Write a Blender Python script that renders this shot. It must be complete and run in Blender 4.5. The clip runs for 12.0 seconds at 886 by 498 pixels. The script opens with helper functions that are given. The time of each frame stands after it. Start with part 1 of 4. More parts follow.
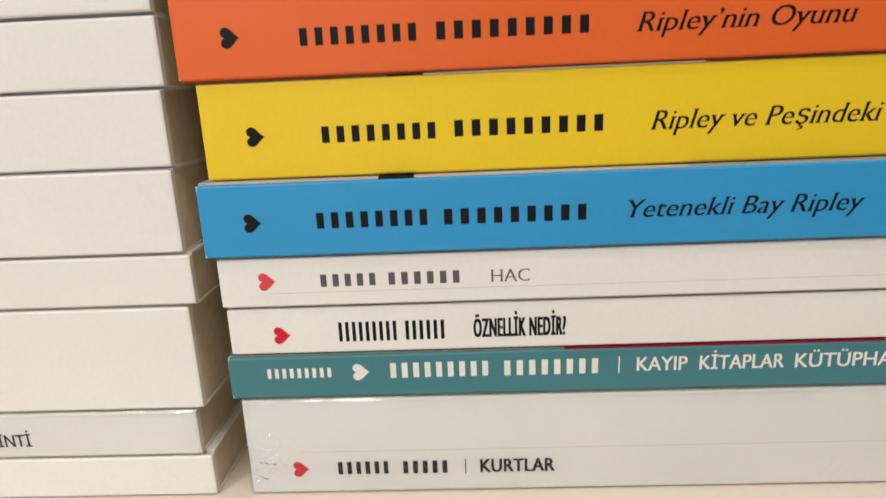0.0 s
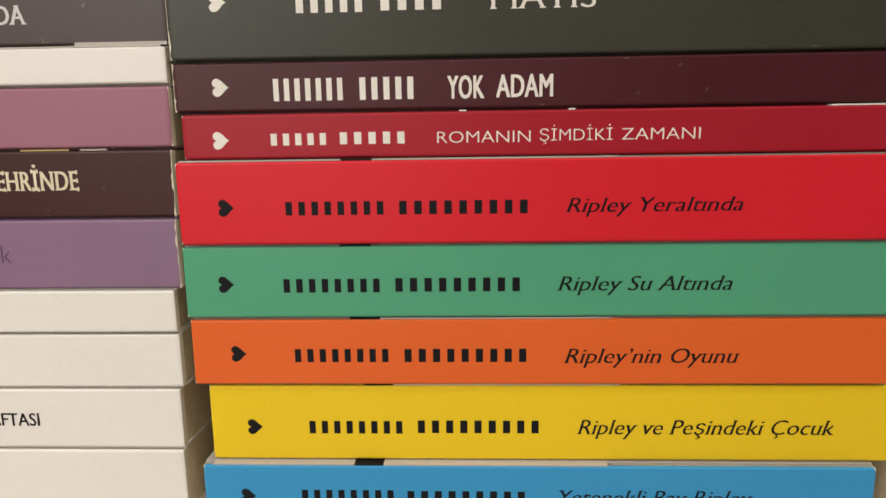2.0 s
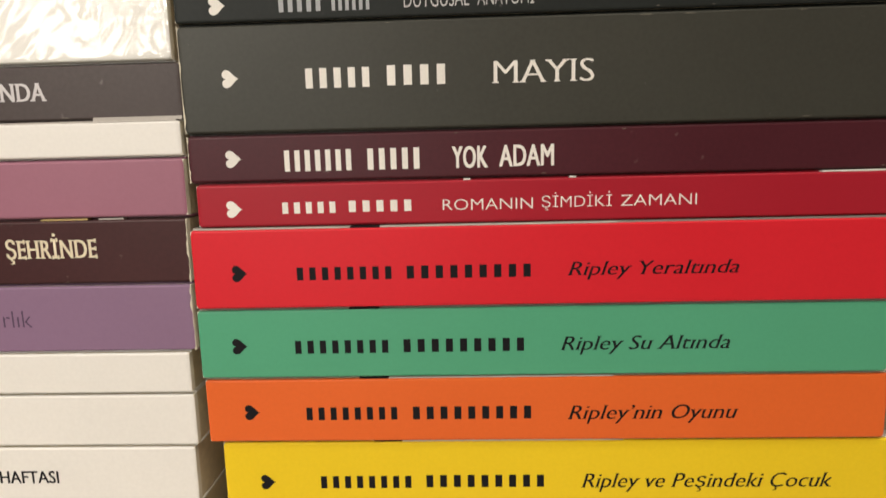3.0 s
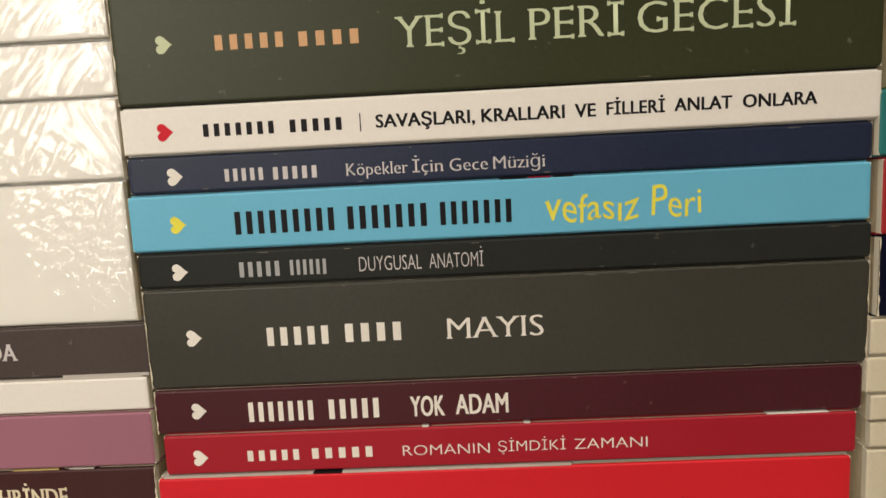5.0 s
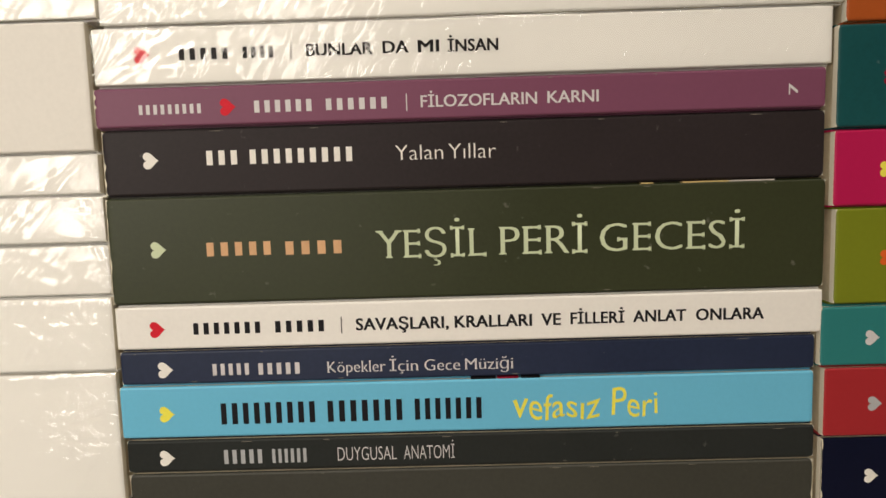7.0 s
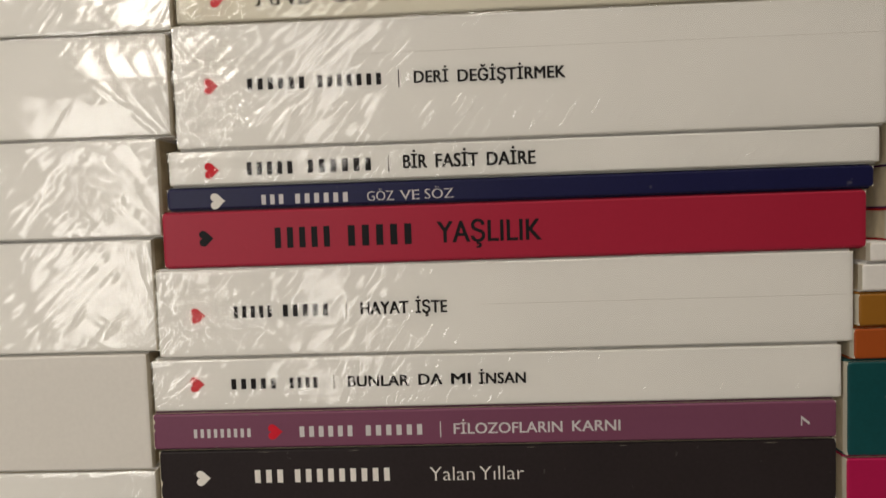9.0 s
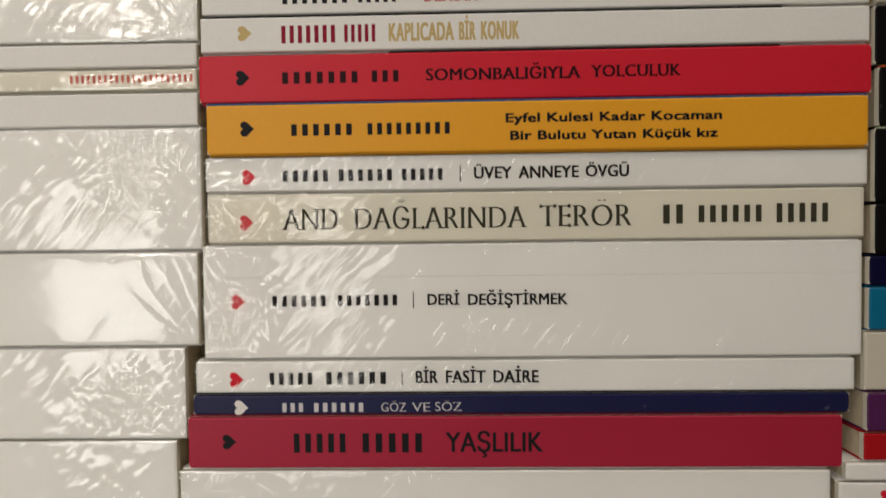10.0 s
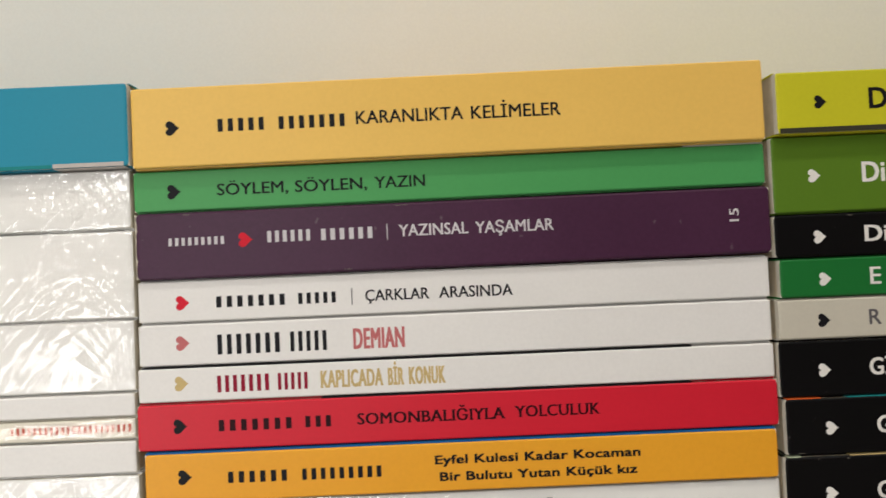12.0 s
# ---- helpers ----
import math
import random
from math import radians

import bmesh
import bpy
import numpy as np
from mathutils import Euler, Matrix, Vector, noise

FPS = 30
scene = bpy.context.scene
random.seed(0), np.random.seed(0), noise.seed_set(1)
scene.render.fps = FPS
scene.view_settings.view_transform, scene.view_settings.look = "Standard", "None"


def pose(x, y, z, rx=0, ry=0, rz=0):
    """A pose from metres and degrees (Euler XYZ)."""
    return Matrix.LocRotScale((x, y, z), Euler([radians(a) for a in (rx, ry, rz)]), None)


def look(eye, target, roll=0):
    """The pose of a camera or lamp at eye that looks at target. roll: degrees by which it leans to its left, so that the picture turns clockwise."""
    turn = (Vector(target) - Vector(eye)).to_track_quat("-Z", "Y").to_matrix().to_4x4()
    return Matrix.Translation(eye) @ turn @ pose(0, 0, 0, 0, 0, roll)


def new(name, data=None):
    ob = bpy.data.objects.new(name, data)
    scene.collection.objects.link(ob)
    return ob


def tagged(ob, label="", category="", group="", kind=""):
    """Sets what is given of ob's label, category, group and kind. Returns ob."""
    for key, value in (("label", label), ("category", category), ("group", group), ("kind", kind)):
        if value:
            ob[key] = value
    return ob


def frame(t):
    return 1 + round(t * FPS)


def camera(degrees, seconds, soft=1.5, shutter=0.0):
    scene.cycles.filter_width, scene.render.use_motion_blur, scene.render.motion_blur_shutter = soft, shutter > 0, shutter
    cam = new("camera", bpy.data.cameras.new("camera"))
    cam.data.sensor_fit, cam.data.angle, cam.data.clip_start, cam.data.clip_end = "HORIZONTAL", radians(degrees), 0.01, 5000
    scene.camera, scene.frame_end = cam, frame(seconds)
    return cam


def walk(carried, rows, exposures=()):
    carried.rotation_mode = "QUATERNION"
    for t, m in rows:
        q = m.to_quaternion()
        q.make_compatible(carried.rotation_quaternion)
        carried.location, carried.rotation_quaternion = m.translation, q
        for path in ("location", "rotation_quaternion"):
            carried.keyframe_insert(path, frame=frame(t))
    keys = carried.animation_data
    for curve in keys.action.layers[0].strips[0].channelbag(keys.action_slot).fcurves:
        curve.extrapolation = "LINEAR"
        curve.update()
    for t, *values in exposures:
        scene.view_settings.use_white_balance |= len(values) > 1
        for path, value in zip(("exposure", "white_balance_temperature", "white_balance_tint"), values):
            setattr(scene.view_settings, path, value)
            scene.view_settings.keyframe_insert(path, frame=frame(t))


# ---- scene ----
MM = 0.001
cam = camera(71.0, 12.0, shutter=0.15)
PATH = [
    (0, (0.0603, -0.1415, 0.0908), (0.0400, 0.3413, -0.0374), -2.55),
    (0.5, (0.0593, -0.1460, 0.1136), (0.0383, 0.3410, 0.0022), -2.01),
    (1, (0.0609, -0.1489, 0.1285), (0.0415, 0.3407, 0.0287), -1.23),
    (1.5, (0.0688, -0.1521, 0.1432), (0.0520, 0.3392, 0.0522), -0.82),
    (2, (0.0717, -0.1599, 0.1586), (0.0535, 0.3326, 0.0741), -0.80),
    (2.5, (0.0730, -0.1653, 0.1639), (0.0519, 0.3276, 0.0824), -1.04),
    (3, (0.0708, -0.1630, 0.1742), (0.0517, 0.3303, 0.0954), -1.41),
    (3.5, (0.0758, -0.1553, 0.2003), (0.0647, 0.3400, 0.1330), -1.79),
    (3.7, (0.0783, -0.1528, 0.2012), (0.0685, 0.3429, 0.1369), -1.85),
    (5.3, (0.0851, -0.1610, 0.2426), (0.0691, 0.3351, 0.1824), -3.03),
    (5.5, (0.0868, -0.1607, 0.2468), (0.0753, 0.3360, 0.1907), -2.95),
    (6, (0.0905, -0.1639, 0.2623), (0.0845, 0.3333, 0.2095), -2.51),
    (6.5, (0.0907, -0.1662, 0.2785), (0.0866, 0.3315, 0.2314), -1.87),
    (6.7, (0.0888, -0.1657, 0.2801), (0.0842, 0.3319, 0.2317), -1.76),
    (8.3, (0.0934, -0.1694, 0.3312), (0.0783, 0.3288, 0.2920), -1.82),
    (8.5, (0.0898, -0.1695, 0.3405), (0.0804, 0.3297, 0.3137), -2.07),
    (9, (0.0876, -0.1723, 0.3670), (0.0687, 0.3266, 0.3405), -1.89),
    (9.5, (0.0936, -0.1764, 0.3962), (0.0844, 0.3228, 0.3708), -1.42),
    (10, (0.0839, -0.1835, 0.4250), (0.0716, 0.3162, 0.4121), -0.66),
    (10.5, (0.0795, -0.1872, 0.4599), (0.0669, 0.3127, 0.4559), -0.77),
    (11, (0.0851, -0.1872, 0.4835), (0.0717, 0.3126, 0.4873), -1.30),
    (11.5, (0.0820, -0.1919, 0.5063), (0.0691, 0.3078, 0.5167), -1.64),
    (12, (0.1034, -0.1911, 0.5178), (0.1032, 0.3087, 0.5296), -2.46),
]
walk(cam, [(t, look(eye, target, roll)) for t, eye, target, roll in PATH],
     exposures=[(0.0, 0.0, 5950, 10), (1.0, -0.04, 6250, 10), (2.5, -0.06, 6300, 10), (3.5, 0.14, 6520, 10), (5.5, -0.20, 6720, 10), (6.5, -0.12, 6620, 10),
                (8.5, -0.45, 6400, 10), (9.0, -0.72, 6350, 10), (9.5, -0.80, 6300, 10), (10.0, -0.72, 6200, 10), (10.5, -0.52, 6130, 10), (11.5, -0.42, 6200, 10),
                (12.0, -0.19, 5880, 10)])

# ---- light: unseen warm area lights added below the ceiling, dim surroundings ----
world = bpy.data.worlds.new("world")
scene.world = world
world.use_nodes = True
world.node_tree.nodes["Background"].inputs[0].default_value = (1.0, 0.92, 0.82, 1)
world.node_tree.nodes["Background"].inputs[1].default_value = 0.02


def panel(x, y, z, wide, deep, watts, colour):
    lamp = bpy.data.lights.new("ceiling_panel", "AREA")
    lamp.shape, lamp.size, lamp.size_y = "RECTANGLE", wide, deep
    lamp.energy, lamp.color = watts, colour
    ob = new("ceiling_panel", lamp)
    ob.matrix_world = look((x, y, z), (x, y, z - 1))
    return ob


WARM = (1.0, 0.90, 0.76)
panel(-0.75, -0.95, 1.82, 1.2, 0.09, 9.0, WARM)
# this one is placed to lift the back wall and the upper right
panel(0.50, -0.50, 1.82, 1.2, 0.09, 13.0, WARM)
panel(0.30, -1.45, 1.82, 1.2, 0.09, 7.0, WARM)
panel(-1.0, -2.1, 1.82, 1.2, 0.09, 7.0, WARM)

# a small unseen light on the left, where the film's highlights point, close for falloff
glow = bpy.data.lights.new("aisle_lamp", "AREA")
glow.shape, glow.size, glow.size_y = "RECTANGLE", 0.10, 0.26
glow.energy, glow.color = 0.9, (1.0, 0.94, 0.83)
new("aisle_lamp", glow).matrix_world = look((-0.285, -0.46, 0.34), (-0.05, 0.0, 0.32))

# an added upright light, no real fitting, that puts glints on the wrinkled film
tall = bpy.data.lights.new("far_tube", "AREA")
tall.shape, tall.size, tall.size_y = "RECTANGLE", 0.14, 1.5
tall.energy, tall.color = 6.0, (1.0, 0.93, 0.82)
new("far_tube", tall).matrix_world = look((-0.30, -1.6, 0.50), (0.05, 0.0, 0.36))

# an added spot turned to the white stack, for sideways falloff and film glints
beam = bpy.data.lights.new("ceiling_spot", "SPOT")
beam.energy, beam.color = 36, (1.0, 0.92, 0.80)
beam.spot_size, beam.spot_blend, beam.shadow_soft_size = radians(34), 1.0, 0.17
new("ceiling_spot", beam).matrix_world = look((-0.85, -1.65, 1.0), (-0.20, 0.0, 0.30))


# ---- materials ----
def lin(v):
    v /= 255
    return v / 12.92 if v < 0.04045 else ((v + 0.055) / 1.055) ** 2.4


def rgb(r, g, b, gain=1.0):
    return (lin(r) * gain, lin(g) * gain, lin(b) * gain, 1)


def material(name, colour, rough=0.5, grain=900.0, bump=0.03, vary=0.04, coat=0.0, stain=25.0, scuff=0.0):
    mat = bpy.data.materials.new(name)
    mat.use_nodes = True
    nt = mat.node_tree
    bsdf = nt.nodes["Principled BSDF"]
    where = nt.nodes.new("ShaderNodeTexCoord")
    fine = nt.nodes.new("ShaderNodeTexNoise")
    fine.inputs["Scale"].default_value, fine.inputs["Detail"].default_value = grain, 3
    wide = nt.nodes.new("ShaderNodeTexNoise")
    wide.inputs["Scale"].default_value, wide.inputs["Detail"].default_value = stain, 4
    info = nt.nodes.new("ShaderNodeObjectInfo")
    far = nt.nodes.new("ShaderNodeMath")
    far.operation = "MULTIPLY"
    far.inputs[1].default_value = 23.0
    nt.links.new(info.outputs["Random"], far.inputs[0])
    spot = nt.nodes.new("ShaderNodeVectorMath")
    spot.operation = "ADD"
    nt.links.new(where.outputs["Object"], spot.inputs[0])
    nt.links.new(far.outputs[0], spot.inputs[1])
    nt.links.new(spot.outputs[0], fine.inputs["Vector"])
    nt.links.new(spot.outputs[0], wide.inputs["Vector"])
    add = nt.nodes.new("ShaderNodeMath")
    add.operation = "ADD"
    nt.links.new(fine.outputs["Fac"], add.inputs[0])
    nt.links.new(wide.outputs["Fac"], add.inputs[1])
    scale = nt.nodes.new("ShaderNodeMapRange")
    scale.inputs["From Min"].default_value, scale.inputs["From Max"].default_value = 0.6, 1.4
    scale.inputs["To Min"].default_value, scale.inputs["To Max"].default_value = 1 - vary, 1 + vary
    nt.links.new(add.outputs[0], scale.inputs["Value"])
    mix = nt.nodes.new("ShaderNodeVectorMath")
    mix.operation = "SCALE"
    mix.inputs[0].default_value = colour[:3]
    nt.links.new(scale.outputs[0], mix.inputs["Scale"])
    shade = mix.outputs[0]
    if scuff:
        rub = nt.nodes.new("ShaderNodeTexNoise")
        rub.inputs["Scale"].default_value, rub.inputs["Detail"].default_value = 260, 6
        nt.links.new(spot.outputs[0], rub.inputs["Vector"])
        bare = nt.nodes.new("ShaderNodeMapRange")
        bare.inputs["From Min"].default_value, bare.inputs["From Max"].default_value = 0.70, 0.78
        bare.inputs["To Max"].default_value = scuff
        nt.links.new(rub.outputs["Fac"], bare.inputs["Value"])
        worn_mix = nt.nodes.new("ShaderNodeMix")
        worn_mix.data_type = "RGBA"
        nt.links.new(bare.outputs[0], worn_mix.inputs["Factor"])
        nt.links.new(shade, [s for s in worn_mix.inputs if s.name == "A" and s.type == "RGBA"][0])
        [s for s in worn_mix.inputs if s.name == "B" and s.type == "RGBA"][0].default_value = (0.42, 0.40, 0.37, 1)
        shade = [s for s in worn_mix.outputs if s.type == "RGBA"][0]
    nt.links.new(shade, bsdf.inputs["Base Color"])
    rise = nt.nodes.new("ShaderNodeBump")
    rise.inputs["Strength"].default_value, rise.inputs["Distance"].default_value = bump, 0.0004
    nt.links.new(fine.outputs["Fac"], rise.inputs["Height"])
    nt.links.new(rise.outputs[0], bsdf.inputs["Normal"])
    worn = nt.nodes.new("ShaderNodeMapRange")
    worn.inputs["To Min"].default_value, worn.inputs["To Max"].default_value = rough - 0.08, rough + 0.08
    nt.links.new(wide.outputs["Fac"], worn.inputs["Value"])
    nt.links.new(worn.outputs[0], bsdf.inputs["Roughness"])
    bsdf.inputs["Specular IOR Level"].default_value = 0.22
    bsdf.inputs["Coat Weight"].default_value = coat
    return mat


SPINES = {}


def card(name, r, g, b, gain=1.0):
    deep = 0.66 if max(r, g, b) < 110 else 0.85 if max(r, g, b) < 200 else 1.0
    SPINES[name] = material("card_" + name, rgb(r, g, b, gain * deep), rough=0.42, scuff=0.24 if max(r, g, b) < 110 else 0.0,
                            vary=0.13 if max(r, g, b) < 110 else 0.035)
    if max(r, g, b) < 110:
        SPINES[name].node_tree.nodes["Principled BSDF"].inputs["Specular IOR Level"].default_value = 0.10 if max(r, g, b) < 65 else 0.24


card("white", 232, 229, 225)
card("offwhite", 222, 218, 212)
card("ivory", 212, 204, 183)
card("cream", 226, 220, 205)
card("teal", 78, 135, 144)
card("blue", 62, 152, 208)
card("yellow", 236, 202, 36)
card("orange", 226, 104, 46)
card("green", 92, 176, 138)
card("red", 212, 38, 50)
card("darkred", 176, 36, 52)
card("maroon", 90, 40, 50)
card("darkgrey", 78, 78, 71, 0.92)
card("charcoal", 50, 53, 52, 1.1)
card("skyblue", 104, 182, 216)
card("navy", 46, 56, 84)
card("darkgreen", 60, 65, 43, 1.15)
card("brownblack", 59, 52, 54)
card("plum", 128, 76, 102)
card("crimson", 178, 40, 66)
card("navyblue", 34, 36, 84)
card("amber", 232, 164, 40)
card("scarlet", 206, 34, 52)
card("aubergine", 78, 43, 70, 1.25)
card("leafgreen", 88, 170, 96)
card("honey", 238, 195, 98)
card("lilac", 148, 118, 148)
card("oxblood", 82, 48, 50)
card("mauve", 168, 114, 134)
card("smoke", 90, 79, 78)
card("azure", 46, 150, 178)
card("midnight", 22, 26, 52)
card("brickred", 172, 46, 52)
card("sea", 48, 128, 128)
card("olive", 124, 134, 34)
card("magenta", 190, 28, 86)
card("petrol", 28, 92, 96)
card("rust", 176, 86, 36)
card("ochre", 160, 108, 38)
card("bloodred", 182, 22, 30)
card("violet", 96, 42, 98)
card("stone", 200, 194, 178)
card("cyan", 18, 112, 150)
card("indigo", 22, 20, 62)
card("black", 22, 21, 22)
card("forest", 40, 120, 54)
card("moss", 98, 134, 36)
card("lime", 204, 200, 36)
card("greycard", 196, 188, 182)
card("bluecard", 28, 96, 160)

INKS = {}


def ink(name, r, g, b):
    INKS[name] = material("print_" + name, rgb(r, g, b), rough=0.5, vary=0.1, grain=2500)
    INKS[name].node_tree.nodes["Principled BSDF"].inputs["Specular IOR Level"].default_value = 0.12


ink("ink", 27, 26, 30)
ink("white", 232, 228, 222)
ink("paleprint", 206, 202, 204)
ink("greyprint", 170, 172, 176)
ink("grey", 96, 92, 94)
ink("red", 208, 34, 52)
ink("softred", 214, 78, 84)
ink("yellowprint", 230, 222, 84)
ink("palegreen", 198, 208, 176)
ink("apricotprint", 212, 168, 128)
ink("tanprint", 200, 176, 120)
ink("creamprint", 222, 212, 186)
ink("oliveink", 62, 60, 48)
ink("darkwine", 44, 12, 20)
ink("wineprint", 140, 22, 48)
ink("rose", 192, 110, 110)
ink("orangeprint", 216, 96, 40)
ink("lilacprint", 120, 96, 124)
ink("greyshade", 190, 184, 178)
ink("tealprint", 40, 130, 130)
ink("blueprint", 28, 96, 160)
ink("lilacink", 86, 70, 92)
ink("redstrip", 196, 96, 76)
ink("rubbed", 128, 122, 112)

PAGES = material("page_paper", rgb(222, 208, 180), rough=0.85, grain=400, vary=0.12)


def layered(mat, scale):
    """Fine leaves of paper along z."""
    nt = mat.node_tree
    where = nt.nodes.new("ShaderNodeTexCoord")
    wave = nt.nodes.new("ShaderNodeTexWave")
    wave.bands_direction = "Z"
    wave.inputs["Scale"].default_value, wave.inputs["Distortion"].default_value = scale, 2.0
    wave.inputs["Detail"].default_value, wave.inputs["Detail Scale"].default_value = 3, 2.0
    rise = nt.nodes.new("ShaderNodeBump")
    rise.inputs["Strength"].default_value, rise.inputs["Distance"].default_value = 0.6, 0.0003
    nt.links.new(where.outputs["Object"], wave.inputs["Vector"])
    nt.links.new(wave.outputs["Fac"], rise.inputs["Height"])
    nt.links.new(rise.outputs[0], nt.nodes["Principled BSDF"].inputs["Normal"])


layered(PAGES, 900)


def film_material():
    mat = bpy.data.materials.new("clear_film")
    mat.use_nodes = True
    nt = mat.node_tree
    nt.nodes.remove(nt.nodes["Principled BSDF"])
    out = nt.nodes["Material Output"]
    where = nt.nodes.new("ShaderNodeTexCoord")
    info = nt.nodes.new("ShaderNodeObjectInfo")
    shift = nt.nodes.new("ShaderNodeVectorMath")
    shift.operation = "ADD"
    nt.links.new(where.outputs["Object"], shift.inputs[0])
    nt.links.new(info.outputs["Random"], shift.inputs[1])
    turn = nt.nodes.new("ShaderNodeMapping")
    turn.inputs["Rotation"].default_value = (0, 0.6, 0)
    turn.inputs["Scale"].default_value = (1.0, 1.0, 0.45)
    nt.links.new(shift.outputs[0], turn.inputs[0])
    crease = nt.nodes.new("ShaderNodeTexNoise")
    crease.noise_type = "RIDGED_MULTIFRACTAL"
    crease.inputs["Scale"].default_value, crease.inputs["Detail"].default_value = 120, 2
    crease.inputs["Distortion"].default_value = 0.6
    nt.links.new(turn.outputs[0], crease.inputs["Vector"])
    rise = nt.nodes.new("ShaderNodeBump")
    rise.inputs["Strength"].default_value, rise.inputs["Distance"].default_value = 0.10, 0.0004
    nt.links.new(crease.outputs["Fac"], rise.inputs["Height"])
    clear = nt.nodes.new("ShaderNodeBsdfTransparent")
    clear.inputs[0].default_value = (0.845, 0.85, 0.84, 1)
    shine = nt.nodes.new("ShaderNodeBsdfGlossy")
    shine.inputs["Roughness"].default_value = 0.10
    nt.links.new(rise.outputs[0], shine.inputs["Normal"])
    edge = nt.nodes.new("ShaderNodeFresnel")
    edge.inputs["IOR"].default_value = 1.68
    nt.links.new(rise.outputs[0], edge.inputs["Normal"])
    mix = nt.nodes.new("ShaderNodeMixShader")
    nt.links.new(edge.outputs[0], mix.inputs[0])
    nt.links.new(clear.outputs[0], mix.inputs[1])
    nt.links.new(shine.outputs[0], mix.inputs[2])
    nt.links.new(mix.outputs[0], out.inputs["Surface"])
    return mat


FILM = film_material()


# ---- building blocks ----
def link(name, bm, mat, parent=None, label="", smooth=False):
    mesh = bpy.data.meshes.new(name)
    bm.to_mesh(mesh)
    bm.free()
    mesh.materials.append(mat)
    if smooth:
        for face in mesh.polygons:
            face.use_smooth = True
    ob = new(name, mesh)
    ob.parent = parent
    return tagged(ob, label)


def slab(x0, x1, y0, y1, z0, z1, bm=None):
    bm = bm or bmesh.new()
    m = Matrix.Translation(((x0 + x1) / 2, (y0 + y1) / 2, (z0 + z1) / 2)) @ Matrix.Diagonal((x1 - x0, y1 - y0, z1 - z0, 1))
    bmesh.ops.create_cube(bm, size=1, matrix=m)
    return bm


def heart_shape(bm, x, y, z, size):
    """A heart that lies on its side, tip towards +x."""
    ring = []
    for n in range(28):
        a = 2 * math.pi * n / 28
        side = 16 * math.sin(a) ** 3
        up = 13 * math.cos(a) - 5 * math.cos(2 * a) - 2 * math.cos(3 * a) - math.cos(4 * a)
        ring.append(bm.verts.new((x - up * size / 30, y, z + side * size / 32)))
    bm.faces.new(ring)
    bmesh.ops.triangulate(bm, faces=bm.faces[:])


CAP = {}


# thinning of the outline, shear, widening of the stems, thickening of the bars, length of the serifs
STYLES = {
    "text": (0.0, 0.0, 0.030, 0.010, 0.0),
    "bold": (0.0, 0.0, 0.055, 0.024, 0.0),
    "wide": (0.0, 0.0, 0.060, 0.050, 0.0),
    "thin": (-0.012, 0.0, 0.004, 0.0, 0.0),
    "block": (0.0, 0.0, 0.050, 0.022, 0.0),
    "turn": (0.0, 0.0, 0.030, 0.010, 0.0),
    "hand": (-0.002, 0.03, 0.010, 0.0, 0.0),
    "serif": (-0.018, 0.0, 0.036, 0.004, 0.036),
    "didone": (-0.026, 0.0, 0.070, 0.0, 0.055),
    "slab": (-0.010, 0.0, 0.075, 0.014, 0.055),
    "ital": (-0.014, 0.28, 0.040, 0.006, 0.034),
}
STEM = 0.098


def add_serifs(bm, high, reach):
    """Slim bracketed feet and ticks at the blunt ends of the strokes."""
    rim = [e for e in bm.edges if len(e.link_faces) == 1]
    found = []
    for e in rim:
        a, b = e.verts
        d = b.co - a.co
        size = d.length
        if not 0.026 < size < 0.2 or a.co.y > 1.06 * high:
            continue
        beside = [f for v in (a, b) for f in v.link_edges if f != e and len(f.link_faces) == 1]
        if len(beside) != 2:
            continue
        turns = []
        for f in beside:
            g = f.verts[1].co - f.verts[0].co
            turns.append(abs(g.normalized().dot(d.normalized())) < 0.62 and g.length > 0.1)
        if not all(turns):
            continue
        mid = (a.co + b.co) / 2
        if abs(d.y) < 0.05 * size and (abs(mid.y) < 0.04 or mid.y > 0.55 * high):
            found.append((mid.x, mid.y, size / 2, 0.0, 1 if mid.y < 0.1 else -1))
        elif abs(d.x) < 0.5 * size and abs(d.y) > 0.8 * size:
            side = sum((f.calc_center_median().x - mid.x) for f in e.link_faces)
            found.append((mid.x, mid.y, 0.0, size / 2 + 0.8 * reach, 1 if side > 0 else -1))
    for v in {v for e in rim for v in e.verts}:
        ways = [e.other_vert(v).co - v.co for e in v.link_edges if len(e.link_faces) == 1]
        if len(ways) != 2 or not (abs(v.co.y) < 0.04 or abs(v.co.y - high) < 0.04):
            continue
        up, along = sorted(ways, key=lambda d: abs(d.x))
        sense = 1 if v.co.y < 0.1 else -1
        if abs(up.x) < 0.02 and up.y * sense > 0.3 and abs(along.y) < 0.05 and abs(along.x) > 0.14:
            found.append((v.co.x + math.copysign(0.02, along.x), v.co.y, 0.02, 0.0, sense))
    for x, y, wide, tall, sense in sorted(found):
        if wide:
            ring = [(x - wide - reach, y), (x + wide + reach, y), (x + wide + reach, y + sense * 0.020), (x + wide, y + sense * 0.045), (x - wide, y + sense * 0.045), (x - wide - reach, y + sense * 0.020)]
        else:
            ring = [(x, y - tall), (x, y + tall), (x + sense * 0.016, y + tall), (x + sense * 0.05, y), (x + sense * 0.016, y - tall)]
        bm.faces.new([bm.verts.new((u, w, 0.02)) for u, w in ring])


